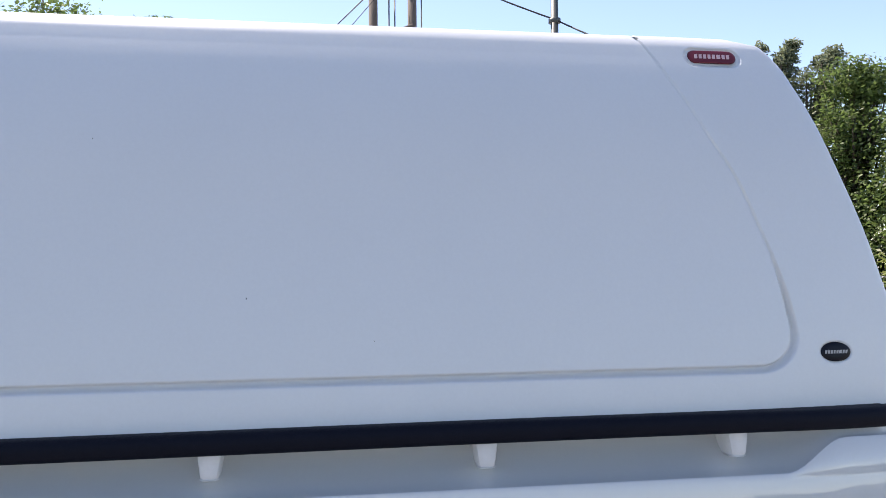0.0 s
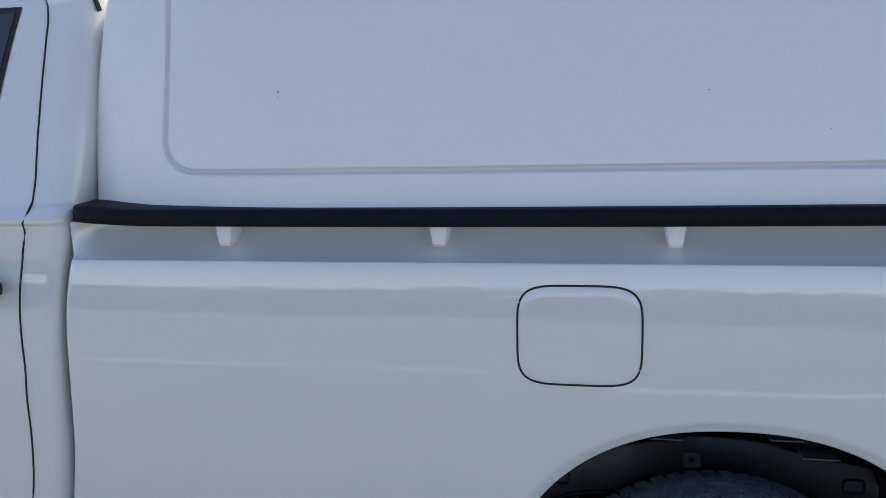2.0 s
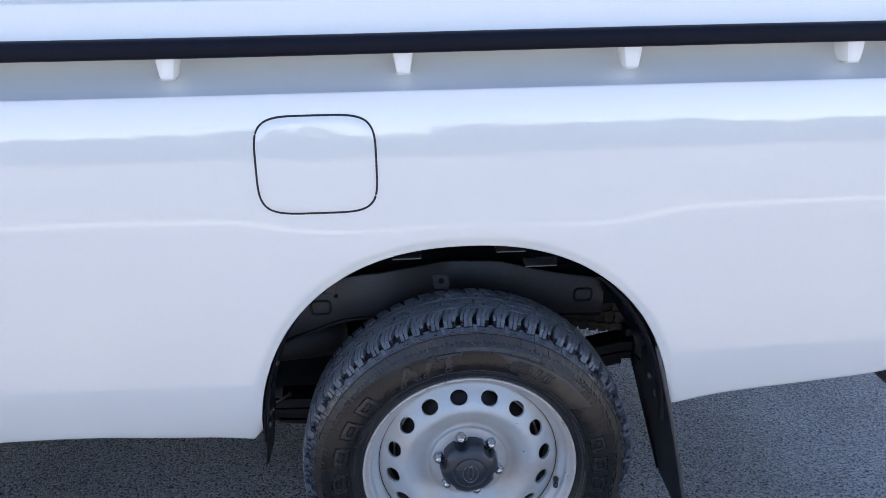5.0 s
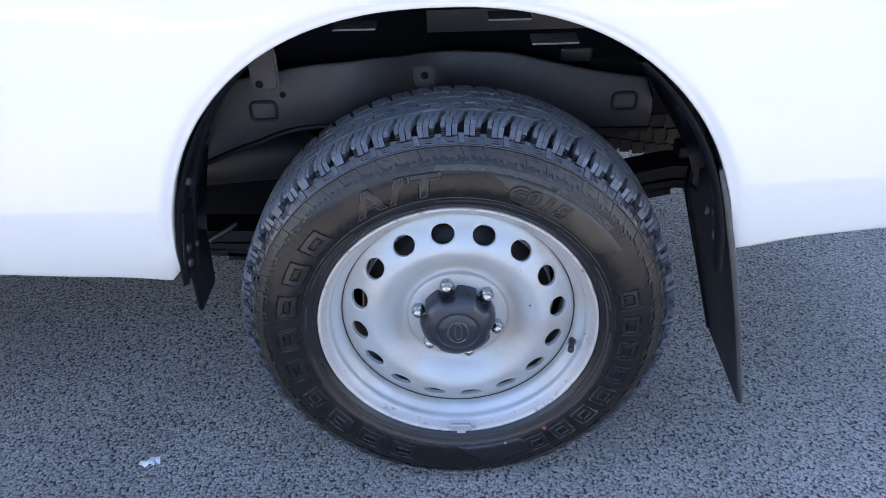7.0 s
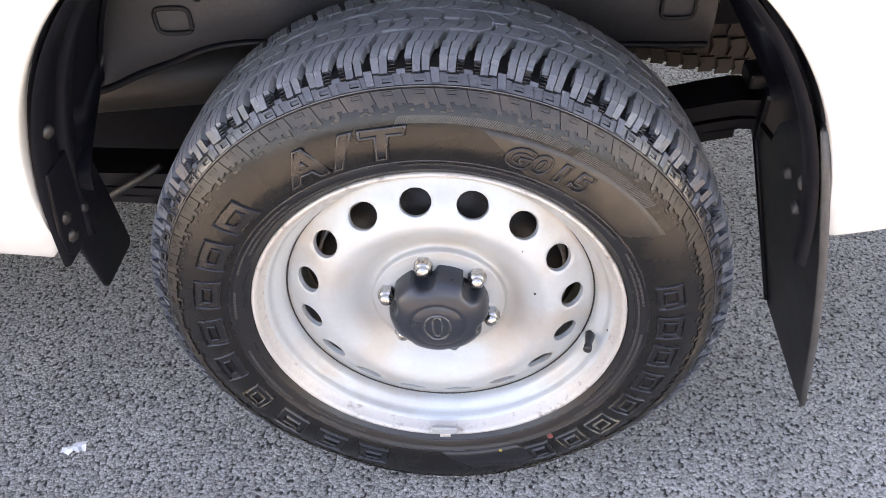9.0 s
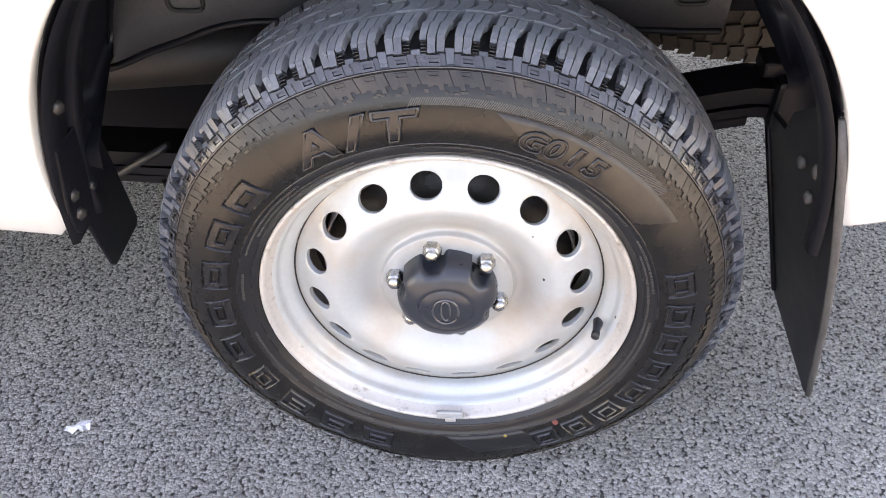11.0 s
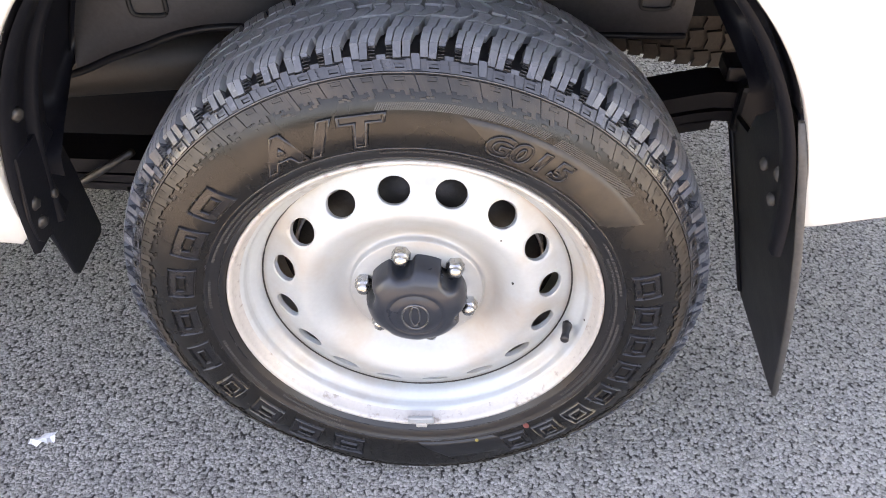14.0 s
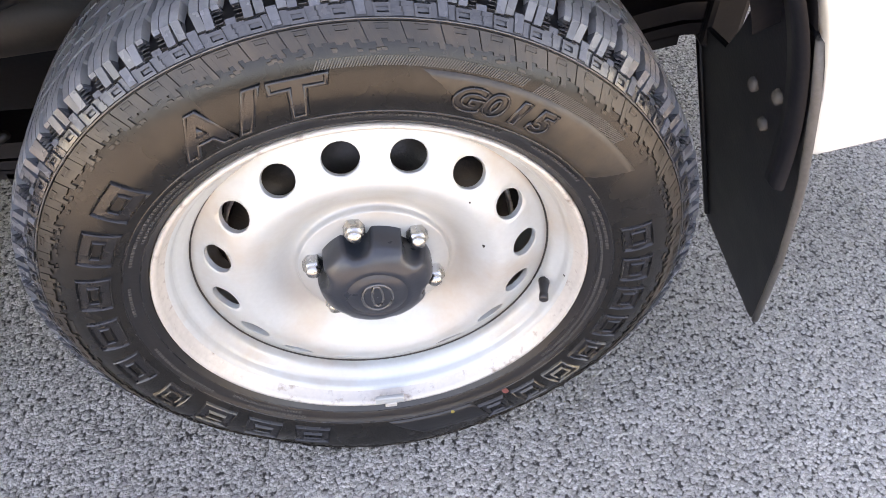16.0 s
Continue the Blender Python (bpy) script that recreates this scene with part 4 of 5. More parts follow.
side_depth = curve_of([(0.23, 0.006), (0.24, -0.012), (0.2480, -0.0170), (0.259, -0.0212), (0.268, -0.0250), (0.276, -0.0268), (0.285, -0.0276), (0.294, -0.0272), (0.303, -0.0256), (0.311, -0.0236), (0.318, -0.0210), (0.3245, -0.0178), (0.330, -0.0145), (0.3355, -0.0108), (0.341, -0.0068), (0.346, -0.0030), (0.35, 0.0005), (0.3535, 0.0040), (0.36, 0.014)])
TREAD_MID = 0.089


def prism(cols, verts, faces):
    """A block from a ring of bottom points and the ring of top points above it."""
    n = len(cols)
    b = len(verts)
    verts.extend(c[0] for c in cols)
    verts.extend(c[1] for c in cols)
    faces.append(tuple(b + n + k for k in range(n)))
    for k in range(n):
        m = (k + 1) % n
        faces.append((b + k, b + m, b + n + m, b + n + k))


PERIODS = 33
GROOVE_AT = math.radians(82.7)


def tread_blocks(which):
    """Slanted siped blocks in three rows ("rows"), the finned lug tops ("tops") or the feet of the lugs ("feet")."""
    verts, faces = [], []
    step = 2 * math.pi / PERIODS
    rnd = random.Random(7)

    def ang(i, u):
        return GROOVE_AT - (i + u) * step

    def block(i, outline):
        cols = []
        for u, y in outline:
            t = (y - TREAD_MID) / 0.075
            cols.append((polar(BASE_R - 0.002, ang(i, u), y), polar(TYRE_R - 0.0030 * t * t, ang(i, u), y)))
        prism(cols, verts, faces)

    zig = (0.0, 0.018, -0.018, 0.006, 0.0)
    for i in range(PERIODS):
        j = rnd.uniform(-0.01, 0.01)
        for (y0, y1, ph, lean) in ((0.0545, 0.0755, 0.16, 0.17), (0.0788, 0.0992, 0.06, -0.15), (0.1025, 0.1240, 0.55, 0.17)) if which == "rows" else ():
            for side, (b0, b1) in enumerate(((0.038, 0.462), (0.538, 0.962))):
                shift = 0.0016 if side else -0.0010
                mid = (b0 + b1) / 2 + rnd.uniform(-0.02, 0.02)
                for u0, u1 in ((b0, mid - 0.011), (mid + 0.011, b1)):
                    rows = [(q / 4, y0 + shift + (y1 - y0) * q / 4) for q in range(5)]
                    kink = [0.09 * math.sin(math.pi * t) for t, y in rows]
                    left = [(u0 + ph + j + lean * t + kink[q] + (zig[q] if u0 > b0 else 0), y) for q, (t, y) in enumerate(rows)]
                    right = [(u1 + ph + j + lean * t + kink[q] + (zig[q] if u1 < b1 else 0), y) for q, (t, y) in enumerate(rows)]
                    block(i, left + right[::-1])
        for mirror in (False, True) if which != "rows" else ():
            ph = 0.31 if mirror else 0.0

            def lug(u0, u1, foot, proud):
                sect = [(0.0505, TYRE_R - 0.0006, 0.150), (0.0400, TYRE_R - 0.0010, 0.112), (0.0315, TYRE_R - 0.0016, 0.085), (0.0295, TYRE_R - 0.0018, 0.045), (0.0195, TYRE_R - 0.0032, 0.022), (0.0100 - proud, TYRE_R - 0.0064, 0.0)]
                sect += {"bars": [(0.0080, TYRE_R - 0.0095, 0.0)], "panel": [(0.0005 - proud, TYRE_R - 0.0190, -0.006)], "strip": [(0.0062, TYRE_R - 0.0130, 0.0), (0.0026, TYRE_R - 0.0195, 0.0)]}[foot]
                sect = sect[:6] if which == "tops" else sect[5:]
                n, b = len(sect), len(verts)
                mid = 0.25 if u0 < 0.5 else 0.75
                for y, r, du in sect:
                    k = (0.0505 - y) / 0.05
                    yy = 2 * TREAD_MID - y if mirror else y
                    for u in (u0, u1):
                        a = ang(i, mid + (u - mid) * (1 + 0.20 * max(1 - k, 0)) + ph + du + j)
                        verts.append(polar(r, a, yy))
                        verts.append(polar(r - 0.013 * (1 - 0.45 * k), a, yy + (0.006 if not mirror else -0.006) * (k + 0.1)))
                for q in range(b, b + 4 * (n - 1), 4):
                    faces.append((q, q + 2, q + 6, q + 4))
                    faces.append((q, q + 4, q + 5, q + 1))
                    faces.append((q + 2, q + 3, q + 7, q + 6))
                faces.append((b, b + 1, b + 3, b + 2))
                q = b + 4 * (n - 1)
                faces.append((q, q + 2, q + 3, q + 1))

            for u0, u1, foot, proud in ((0.078, 0.168, "bars", 0.0), (0.184, 0.298, "panel", 0.0009), (0.314, 0.424, "strip", 0.0),
                                        (0.576, 0.688, "strip", 0.0), (0.704, 0.814, "panel", 0.0009), (0.830, 0.922, "bars", 0.0)):
                lug(u0, u1, foot, proud)
            if not mirror and which == "feet":
                # ladders of small bars beside every other groove
                for e0, e1 in ((0.082, 0.170), (0.830, 0.918)):
                    for q in range(4):
                        y, r = 0.0072 - 0.0019 * q, TYRE_R - 0.0112 - 0.0026 * q
                        prism([(polar(r + dr - 0.004, ang(i, u + j), y + 0.006), polar(r + dr, ang(i, u + j), y - dr * 0.8)) for u, dr in ((e0, 0), (e1, 0), (e1, 0.0017), (e0, 0.0017))], verts, faces)
                # smooth chute at the foot of every other groove, a small plate at the others
                ring = [(0.438, 0.0052, 0.3545), (0.562, 0.0052, 0.3545), (0.590, -0.0052, 0.3432), (0.475, -0.0052, 0.3432)]
                prism([(polar(r - 0.004, ang(i, u + j), y + 0.005), polar(r + 0.0010, ang(i, u + j), y - 0.0016)) for u, y, r in ring], verts, faces)
                ring = [(-0.066, 0.0046, 0.3540), (0.066, 0.0046, 0.3540), (0.072, 0.0010, 0.3505), (-0.060, 0.0010, 0.3505)]
                prism([(polar(r - 0.004, ang(i, u + j), y + 0.005), polar(r + 0.0004, ang(i, u + j), y - 0.0006)) for u, y, r in ring], verts, faces)
    bm = joined(made(settled(np.array(verts)), faces, False))
    bmesh.ops.recalc_face_normals(bm, faces=bm.faces[:])
    return bm


def side_pad(a, r, w, h, lift, verts, faces, hollow=0.0, lean=0.0):
    """A raised pad on the sidewall: w metres round, h outward; hollow leaves a frame."""
    def p(u, v, up):
        rr = r + v
        return polar(rr, a - (u + lean * v) / rr, float(side_depth(rr)) - up)

    outer = [(-w / 2, -h / 2), (w / 2, -h / 2), (w / 2, h / 2), (-w / 2, h / 2)]
    if not hollow:
        prism([(p(u, v, -0.001), p(u * 0.96, v * 0.96, lift)) for u, v in outer], verts, faces)
        return
    for k in range(4):
        (u0, v0), (u1, v1) = outer[k], outer[(k + 1) % 4]
        fu, fv = 1 - 2 * hollow / w, 1 - 2 * hollow / h
        quad = [(u0, v0), (u1, v1), (u1 * fu, v1 * fv), (u0 * fu, v0 * fv)]
        prism([(p(u, v, -0.001), p(u, v, lift)) for u, v in quad], verts, faces)


def field(points, lift, verts, faces):
    """A raised field of the sidewall over points (angle, radius)."""
    prism([(polar(r, a, float(side_depth(r)) + 0.001), polar(r, a, float(side_depth(r)) - lift)) for a, r in points], verts, faces)


def shoulder_fields(lower):
    """The ring of fields beside the lugs, with framed windows; below the thin rib, slanted fields with a toothed foot."""
    verts, faces = [], []
    step = 2 * math.pi / PERIODS
    rnd = random.Random(13)
    for i in range(PERIODS):
        def ang(u):
            return GROOVE_AT - (i + u) * step

        for half in (0, 1):
            u0, u1 = ((0.008, 0.490), (0.510, 0.992))[half]
            if not lower:
                # one flat field with a stepped end at the crack, one framed window
                zig = ((0.012, 0.3512), (0.012, 0.3480), (0.034, 0.3480), (0.034, 0.3448), (0.052, 0.3448), (0.052, 0.3424))
                edge_b = [(ang(u), r) for u, r in zig] if half == 0 else [(ang(0.978 + u), r) for u, r in zig]
                edge_a = [(ang(0.430), 0.3512), (ang(0.462), 0.3424)] if half == 0 else [(ang(0.580), 0.3512), (ang(0.604), 0.3424)]
                if half == 0:
                    field(edge_b + edge_a[::-1], 0.0007, verts, faces)
                else:
                    field(edge_a + edge_b[::-1], 0.0007, verts, faces)
                side_pad(ang(0.275 if half == 0 else 0.785), 0.3470, 0.0135, 0.0080, 0.0030, verts, faces, hollow=0.0021, lean=-0.25)
                continue
            # teeth of uneven length, all leaning the same way
            teeth = 6
            for k in range(teeth):
                a0, a1 = u0 + (u1 - u0) * k / teeth, u0 + (u1 - u0) * (k + 1) / teeth
                foot = (0.3290, 0.3272, 0.3282, 0.3258, 0.3276, 0.3235)[(k + 2 * half + i) % 6] - rnd.uniform(0, 0.0012)
                lean = 0.10 * (0.3394 - foot) / 0.013
                field([(ang(a0), 0.3394), (ang(a1), 0.3394), (ang(a1 + lean), foot), (ang(a0 + lean), foot)], 0.0018, verts, faces)
            side_pad(ang((u0 + u1) / 2 + 0.02), 0.3362, 0.0115, 0.0044, 0.0026, verts, faces, hollow=0.0011, lean=-0.3)
            for k in range(3):
                side_pad(ang(rnd.uniform(u0 + 0.1, u1)), rnd.uniform(0.3195, 0.3225), rnd.uniform(0.003, 0.006), 0.0022, 0.0009, verts, faces, lean=-0.5)
    me = made(settled(np.array(verts)), faces, False)
    bm = joined(me)
    bmesh.ops.recalc_face_normals(bm, faces=bm.faces[:])
    return bm


def sidewall_marks():
    """Raised words of the maker as plain framed blocks, small print as rows of dashes."""
    verts, faces = [], []
    rnd = random.Random(3)
    for r, h, spans in ((0.2555, 0.0030, ((96, 60), (52, 36), (30, 10), (-2, -44), (158, 128), (176, 166), (214, 190), (244, 226))), (0.2500, 0.0026, ((24, -38), (150, 112), (242, 220)))):
        for a0, a1 in spans:
            a = a0
            while a > a1:
                w = rnd.uniform(0.0016, 0.0034)
                side_pad(math.radians(a), r, w, h, 0.0010, verts, faces)
                a -= math.degrees((w + 0.0016) / r)
    # fine ribbed field and smooth wedges
    for a0, a1, r0, r1 in ((95, 62, 0.3085, 0.3165), (60, 40, 0.304, 0.3165)):
        a = a0
        while a > a1:
            side_pad(math.radians(a), (r0 + r1) / 2, 0.0011, r1 - r0, 0.0005, verts, faces, lean=0.6)
            a -= 0.42
    me = made(settled(np.array(verts)), faces, False)
    bm = joined(me)
    bmesh.ops.recalc_face_normals(bm, faces=bm.faces[:])
    return bm


def side_panel(a0, a1, r0, r1, slant0, slant1):
    """A smooth raised field of the sidewall with slanted ends."""
    rows = []
    radii = [r0, r0] + list(np.linspace(r0, r1, 7)[1:-1]) + [r1, r1]
    for q, r in enumerate(radii):
        lift = -0.0006 if q in (0, len(radii) - 1) else 0.0006
        t = (r - r0) / (r1 - r0)
        b0, b1 = a0 + slant0 * t, a1 + slant1 * t
        rows.append([polar(r, math.radians(b0 + (b1 - b0) * k / 24), float(side_depth(r)) - (lift if 0 < k < 24 else -0.0006)) for k in range(25)])
    return grid(settled(rows))


def paint_dot(a, r, size):
    ring = [(r + size * math.sin(2 * math.pi * k / 18), math.radians(a) - size * math.cos(2 * math.pi * k / 18) / r) for k in range(18)]
    return plate([polar(rr, aa, float(side_depth(rr)) - 0.0009) for rr, aa in ring], (0, 0.0006, 0))


def framed_block(a, w, lean):
    """One letter of the maker's name, as a plain block with raised inner and outer edges."""
    h = 0.0335
    mid = w * 0.24
    rows = []
    for inset, lift in ((-0.0008, -0.001), (0.0002, 0.0022), (0.0009, 0.0034), (0.0016, 0.0022), (0.0024, 0.0004), (mid - 0.0010, 0.0004), (mid - 0.0002, 0.0022), (mid + 0.0005, 0.0034), (mid + 0.0012, 0.0022), (mid + 0.0022, -0.001)):
        hw, hh = w / 2 - inset, h / 2 - inset
        ring = []
        for k in range(4):
            (u0, v0), (u1, v1) = [((-hw, -hh), (hw, -hh), (hw, hh), (-hw, hh))[q % 4] for q in (k, k + 1)]
            ring += [(u0 + (u1 - u0) * q / 4, v0 + (v1 - v0) * q / 4) for q in range(4)]
        row = []
        for u, v in ring:
            rr = 0.2875 + v
            row.append(polar(rr, a - (u + lean * v) / rr, float(side_depth(rr)) - lift))
        rows.append(row)
    bm = joined(grid(settled(rows), wrap=True, smooth=False))
    bmesh.ops.recalc_face_normals(bm, faces=bm.faces[:])
    return bm


def bent_text(words, size, r, a_mid, lift, shear=0.0, bold=0.0022, stretch=1.0):
    """Lettering laid round the sidewall, tops outward."""
    bm = bmesh.new()
    for outline in (True, False):
        cu = bpy.data.curves.new("text", "FONT")
        cu.body = words
        cu.size = size
        cu.align_x = "CENTER"
        cu.offset = bold
        cu.shear = shear
        cu.resolution_u = 4
        if outline:
            cu.fill_mode = "NONE"
            cu.bevel_depth = lift * 0.45
            cu.bevel_resolution = 1
        else:
            cu.extrude = 0.5
        tmp = new("text", cu)
        me = bpy.data.meshes.new_from_object(tmp.evaluated_get(bpy.context.evaluated_depsgraph_get()))
        bpy.data.objects.remove(tmp)
        bpy.data.curves.remove(cu)
        one = bmesh.new()
        one.from_mesh(me)
        bpy.data.meshes.remove(me)
        if not outline:
            for turn in range(4):
                bmesh.ops.triangulate(one, faces=one.faces[:])
                bmesh.ops.subdivide_edges(one, edges=[e for e in one.edges if (e.verts[0].co - e.verts[1].co).xy.length > 0.0035 and abs(e.verts[0].co.z - e.verts[1].co.z) < 0.1], cuts=1)
        for v in one.verts:
            rr = r + v.co.y
            up = 0.0008 + v.co.z * 1.4 + lift * 0.25 if outline else (lift * 0.35 if v.co.z > 0 else -0.001)
            v.co = Vector(polar(rr, a_mid - v.co.x * stretch / r, float(side_depth(rr)) - up))
        bmesh.ops.recalc_face_normals(one, faces=one.faces[:])
        if outline:
            smoothed(one)
        flat = bpy.data.meshes.new("glyph")
        one.to_mesh(flat)
        one.free()
        bm.from_mesh(flat)
        bpy.data.meshes.remove(flat)
    return bm


def nut_mesh(a):
    cx, _, cz = polar(0.0699, a, 0)
    rows = []
    for r, y, hexed in ((0.0125, 0.0360, 0), (0.0132, 0.0320, 0), (0.0110, 0.0290, 1), (0.0110, 0.0180, 1), (0.0098, 0.0160, 0.5), (0.0090, 0.0155, 0), (0.0086, 0.0130, 0), (0.0072, 0.0100, 0), (0.0040, 0.0083, 0), (0.0004, 0.0079, 0)):
        row = []
        for k in range(24):
            b = 2 * math.pi * k / 24
            h = (b % (math.pi / 3)) - math.pi / 6
            f = 1 / max(math.cos(h), 0.5) * 0.94
            rr = r * (1 + (f - 1) * hexed)
            row.append((cx + rr * math.cos(b), y, cz + rr * math.sin(b)))
        rows.append(row)
    return grid(rows, wrap=True)


NUT_ANGLES = [math.radians(44.4 + 60 * k) for k in range(6)]


def hub_cap():
    rows = []
    for y, base, scallop in ((0.034, 0.0655, 1.0), (0.022, 0.0652, 1.0), (0.013, 0.0645, 1.0), (0.0050, 0.0630, 0.95), (-0.0015, 0.0600, 0.78), (-0.0070, 0.0545, 0.38), (-0.0106, 0.0480, 0.1), (-0.0130, 0.0410, 0), (-0.0146, 0.0365, 0), (-0.0136, 0.0350, 0), (-0.0136, 0.0335, 0), (-0.0152, 0.0322, 0), (-0.0166, 0.022, 0), (-0.0172, 0.010, 0), (-0.0173, 0.0006, 0)):
        row = []
        for k in range(144):
            a = 2 * math.pi * k / 144
            r = base
            d = min(abs((a - n + math.pi) % (2 * math.pi) - math.pi) for n in NUT_ANGLES)
            s = 0.0699 * math.sin(d)
            if s < 0.0185:
                cut = 0.0699 * math.cos(d) - math.sqrt(0.0185**2 - s**2)
                cut = cut + 0.003 * (s / 0.0185) ** 4
                r = r + (min(r, cut) - r) * scallop
            row.append(polar(r, a, y))
        rows.append(row)
    return grid(rows, wrap=True)


def build_wheel(label):
    w = part("wheel", joined(turned(barrel_profile[8:], 160)), rim_silver, truck, label, at=(WX, TREAD_MID, WZ))
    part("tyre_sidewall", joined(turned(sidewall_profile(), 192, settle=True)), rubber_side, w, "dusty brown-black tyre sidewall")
    back = [(r, 2 * TREAD_MID - y) for r, y in sidewall_profile()]
    part("tyre_sidewall", joined(turned([(0.23, 2 * TREAD_MID)] + back, 128, settle=True)), rubber_side, w, "dusty brown-black tyre sidewall")
    part("tyre_bead", joined(turned(tyre_side_profile(), 160)), rubber_bead, w, "clean black bead ring with small raised print")
    # Groove floor in the darkest rubber: the grooves' shade is its colour.
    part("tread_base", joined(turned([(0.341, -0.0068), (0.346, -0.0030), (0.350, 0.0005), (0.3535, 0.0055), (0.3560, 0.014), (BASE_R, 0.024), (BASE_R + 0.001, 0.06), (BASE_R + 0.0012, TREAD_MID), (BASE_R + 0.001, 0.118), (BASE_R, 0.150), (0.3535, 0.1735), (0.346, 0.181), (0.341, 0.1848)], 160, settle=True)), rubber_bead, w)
    part("tread", tread_blocks("rows"), rubber_tread, w, "slanted siped tread blocks, dusty grey with light put into the colour")["kind"] = "stuff"
    part("shoulder_tread", tread_blocks("tops"), rubber_tread, w, "finned shoulder lugs, dusty grey with light put into the colour")["kind"] = "stuff"
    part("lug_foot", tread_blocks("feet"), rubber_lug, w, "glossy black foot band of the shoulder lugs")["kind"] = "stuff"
    part("tyre_shoulder", shoulder_fields(False), rubber_shoulder, w, "glossy shoulder fields with framed windows")["kind"] = "stuff"
    part("shoulder_comb", shoulder_fields(True), rubber_comb, w, "dusty brown shoulder comb with toothed foot")["kind"] = "stuff"
    part("shoulder_rib", tube(settled([polar(0.3412, 2 * math.pi * k / 160, float(side_depth(0.3412)) - 0.0010) for k in range(160)]), 0.0012, 6, closed=True), rubber_shoulder, w)
    part("bead_ridge", tube([polar(0.2618, 2 * math.pi * k / 160, -0.0226) for k in range(160)], 0.0013, 6, closed=True), rubber_mark, w)
    part("bead_ridge", tube([polar(0.2455, 2 * math.pi * k / 160, -0.0155) for k in range(160)], 0.0008, 6, closed=True), rubber_mark, w)
    part("small_print", sidewall_marks(), rubber_print, w, "fine raised print and ribs")["kind"] = "stuff"
    part("sidewall_panel", side_panel(68, 36, 0.2640, 0.3065, 12, -5), rubber_dusty, w, "dusty brown smooth field on the sidewall")
    part("sidewall_panel", side_panel(-66, -92, 0.2640, 0.3000, 6, 10), rubber_bead, w, "glossy black smooth field on the sidewall")
    part("paint_dot", paint_dot(-55.1, 0.2658, 0.0042), dot_red, w, "small red paint dot")
    part("paint_dot", paint_dot(-72.2, 0.2676, 0.0026), dot_yellow, w, "small yellow paint dot")
    for k in range(9):
        part("raised_block", framed_block(math.radians(248 - 13.6 * k), 0.047 if k != 3 else 0.036, -0.22), rubber_mark, w)
    for k in range(8):
        part("raised_block", framed_block(math.radians(13.5 - 10.6 * k), 0.038, 0.0), rubber_mark, w)
    for k, ch in enumerate("A/T"):
        part("raised_letter", bent_text(ch, 0.0485, 0.2722, math.radians((117.2, 108.4, 99.6)[k]), 0.0034, 0.15, 0.0022, 1.34), rubber_mark, w, "raised letter")
    for k, ch in enumerate("G015"):
        part("raised_letter", bent_text(ch, 0.032, 0.2738, math.radians(70.6 - 4.9 * k), 0.0028, 0.15, 0.0014, 1.15), rubber_mark, w, "raised letter")
    part("rim_flange", joined(turned(barrel_profile[:9], 160)), rim_edge, w, "silver rim edge with rust chips")
    part("wheel_disc", wheel_disc(), rim_silver, w, "silver pressed disc with sixteen round holes")
    seam_ring = [polar(0.2016, 2 * math.pi * k / 120, 0.0370) for k in range(120)]
    part("weld_seam", tube(seam_ring, 0.0012, 6, closed=True), drum_iron, w, "thin dark weld line")
    for a in NUT_ANGLES:
        part("wheel_nut", nut_mesh(a), chrome, w, "bright domed wheel nut")
    part("hub_cap", hub_cap(), cap_plastic, w, "dark grey plastic hub cap with scalloped edge")
    oval = []
    for k in range(40):
        a = 2 * math.pi * k / 40
        oval.append((WX + 0.0165 * math.cos(a), -0.0170, WZ + 0.0215 * math.sin(a)))
    part("emblem", tube(oval, 0.0019, 6, closed=True), emblem_grey, w, "plain raised oval emblem")
    inner_oval = []
    for k in range(28):
        a = 2 * math.pi * k / 28
        inner_oval.append((WX + 0.0060 * math.cos(a), -0.0176, WZ + 0.002 + 0.0170 * math.sin(a)))
    part("emblem", tube(inner_oval, 0.0018, 6, closed=True), emblem_grey, w, "plain raised oval emblem")
    for cx, cz, y, r in ((0.123, 0.376, 0.0155, 0.0014), (0.105, 0.454, 0.0090, 0.0009), (0.2185, 0.3195, 0.0060, 0.0010)):
        chip = [(cx + r * (1 + 0.5 * math.sin(3 * a)) * math.cos(a), y, cz + 1.4 * r * math.sin(a)) for a in [2 * math.pi * k / 10 for k in range(10)]]
        part("paint_chip", plate(chip, (0, 0.004, 0)), drum_iron, w, "tiny dark chip in the paint")
    va = math.radians(-15.5)
    v0, v1 = Vector(polar(0.2080, va, 0.024)), Vector(polar(0.2005, va, -0.006))
    part("valve_stem", tube([v0, v0 + (v1 - v0) * 0.25, v0 + (v1 - v0) * 0.6, v0 + (v1 - v0) * 0.72, v0 + (v1 - v0) * 0.98, v1], [0.0075, 0.0062, 0.0048, 0.0056, 0.0056, 0.0040], 12), handle_black, w, "black rubber valve stem with cap")
    wt = box(-0.019, 0.019, -0.0165, -0.010, WZ - 0.2285, WZ - 0.2165, 0.002)
    part("balance_weight", wt, rim_silver, w, "small silver clip-on balance weight")
    w.rotation_euler = (-0.022, 0, 0)
    part("weight_clip", box(-0.007, 0.009, -0.0172, -0.010, WZ - 0.237, WZ - 0.2285, 0.0015), rim_edge, w)
    return w


wheel = build_wheel("silver steel wheel with all-terrain tyre, standing on asphalt")
copy_thing(wheel, Matrix.Translation((WX, 2 * MID - TREAD_MID, WZ)) @ Matrix.Rotation(math.pi, 4, "Z"))

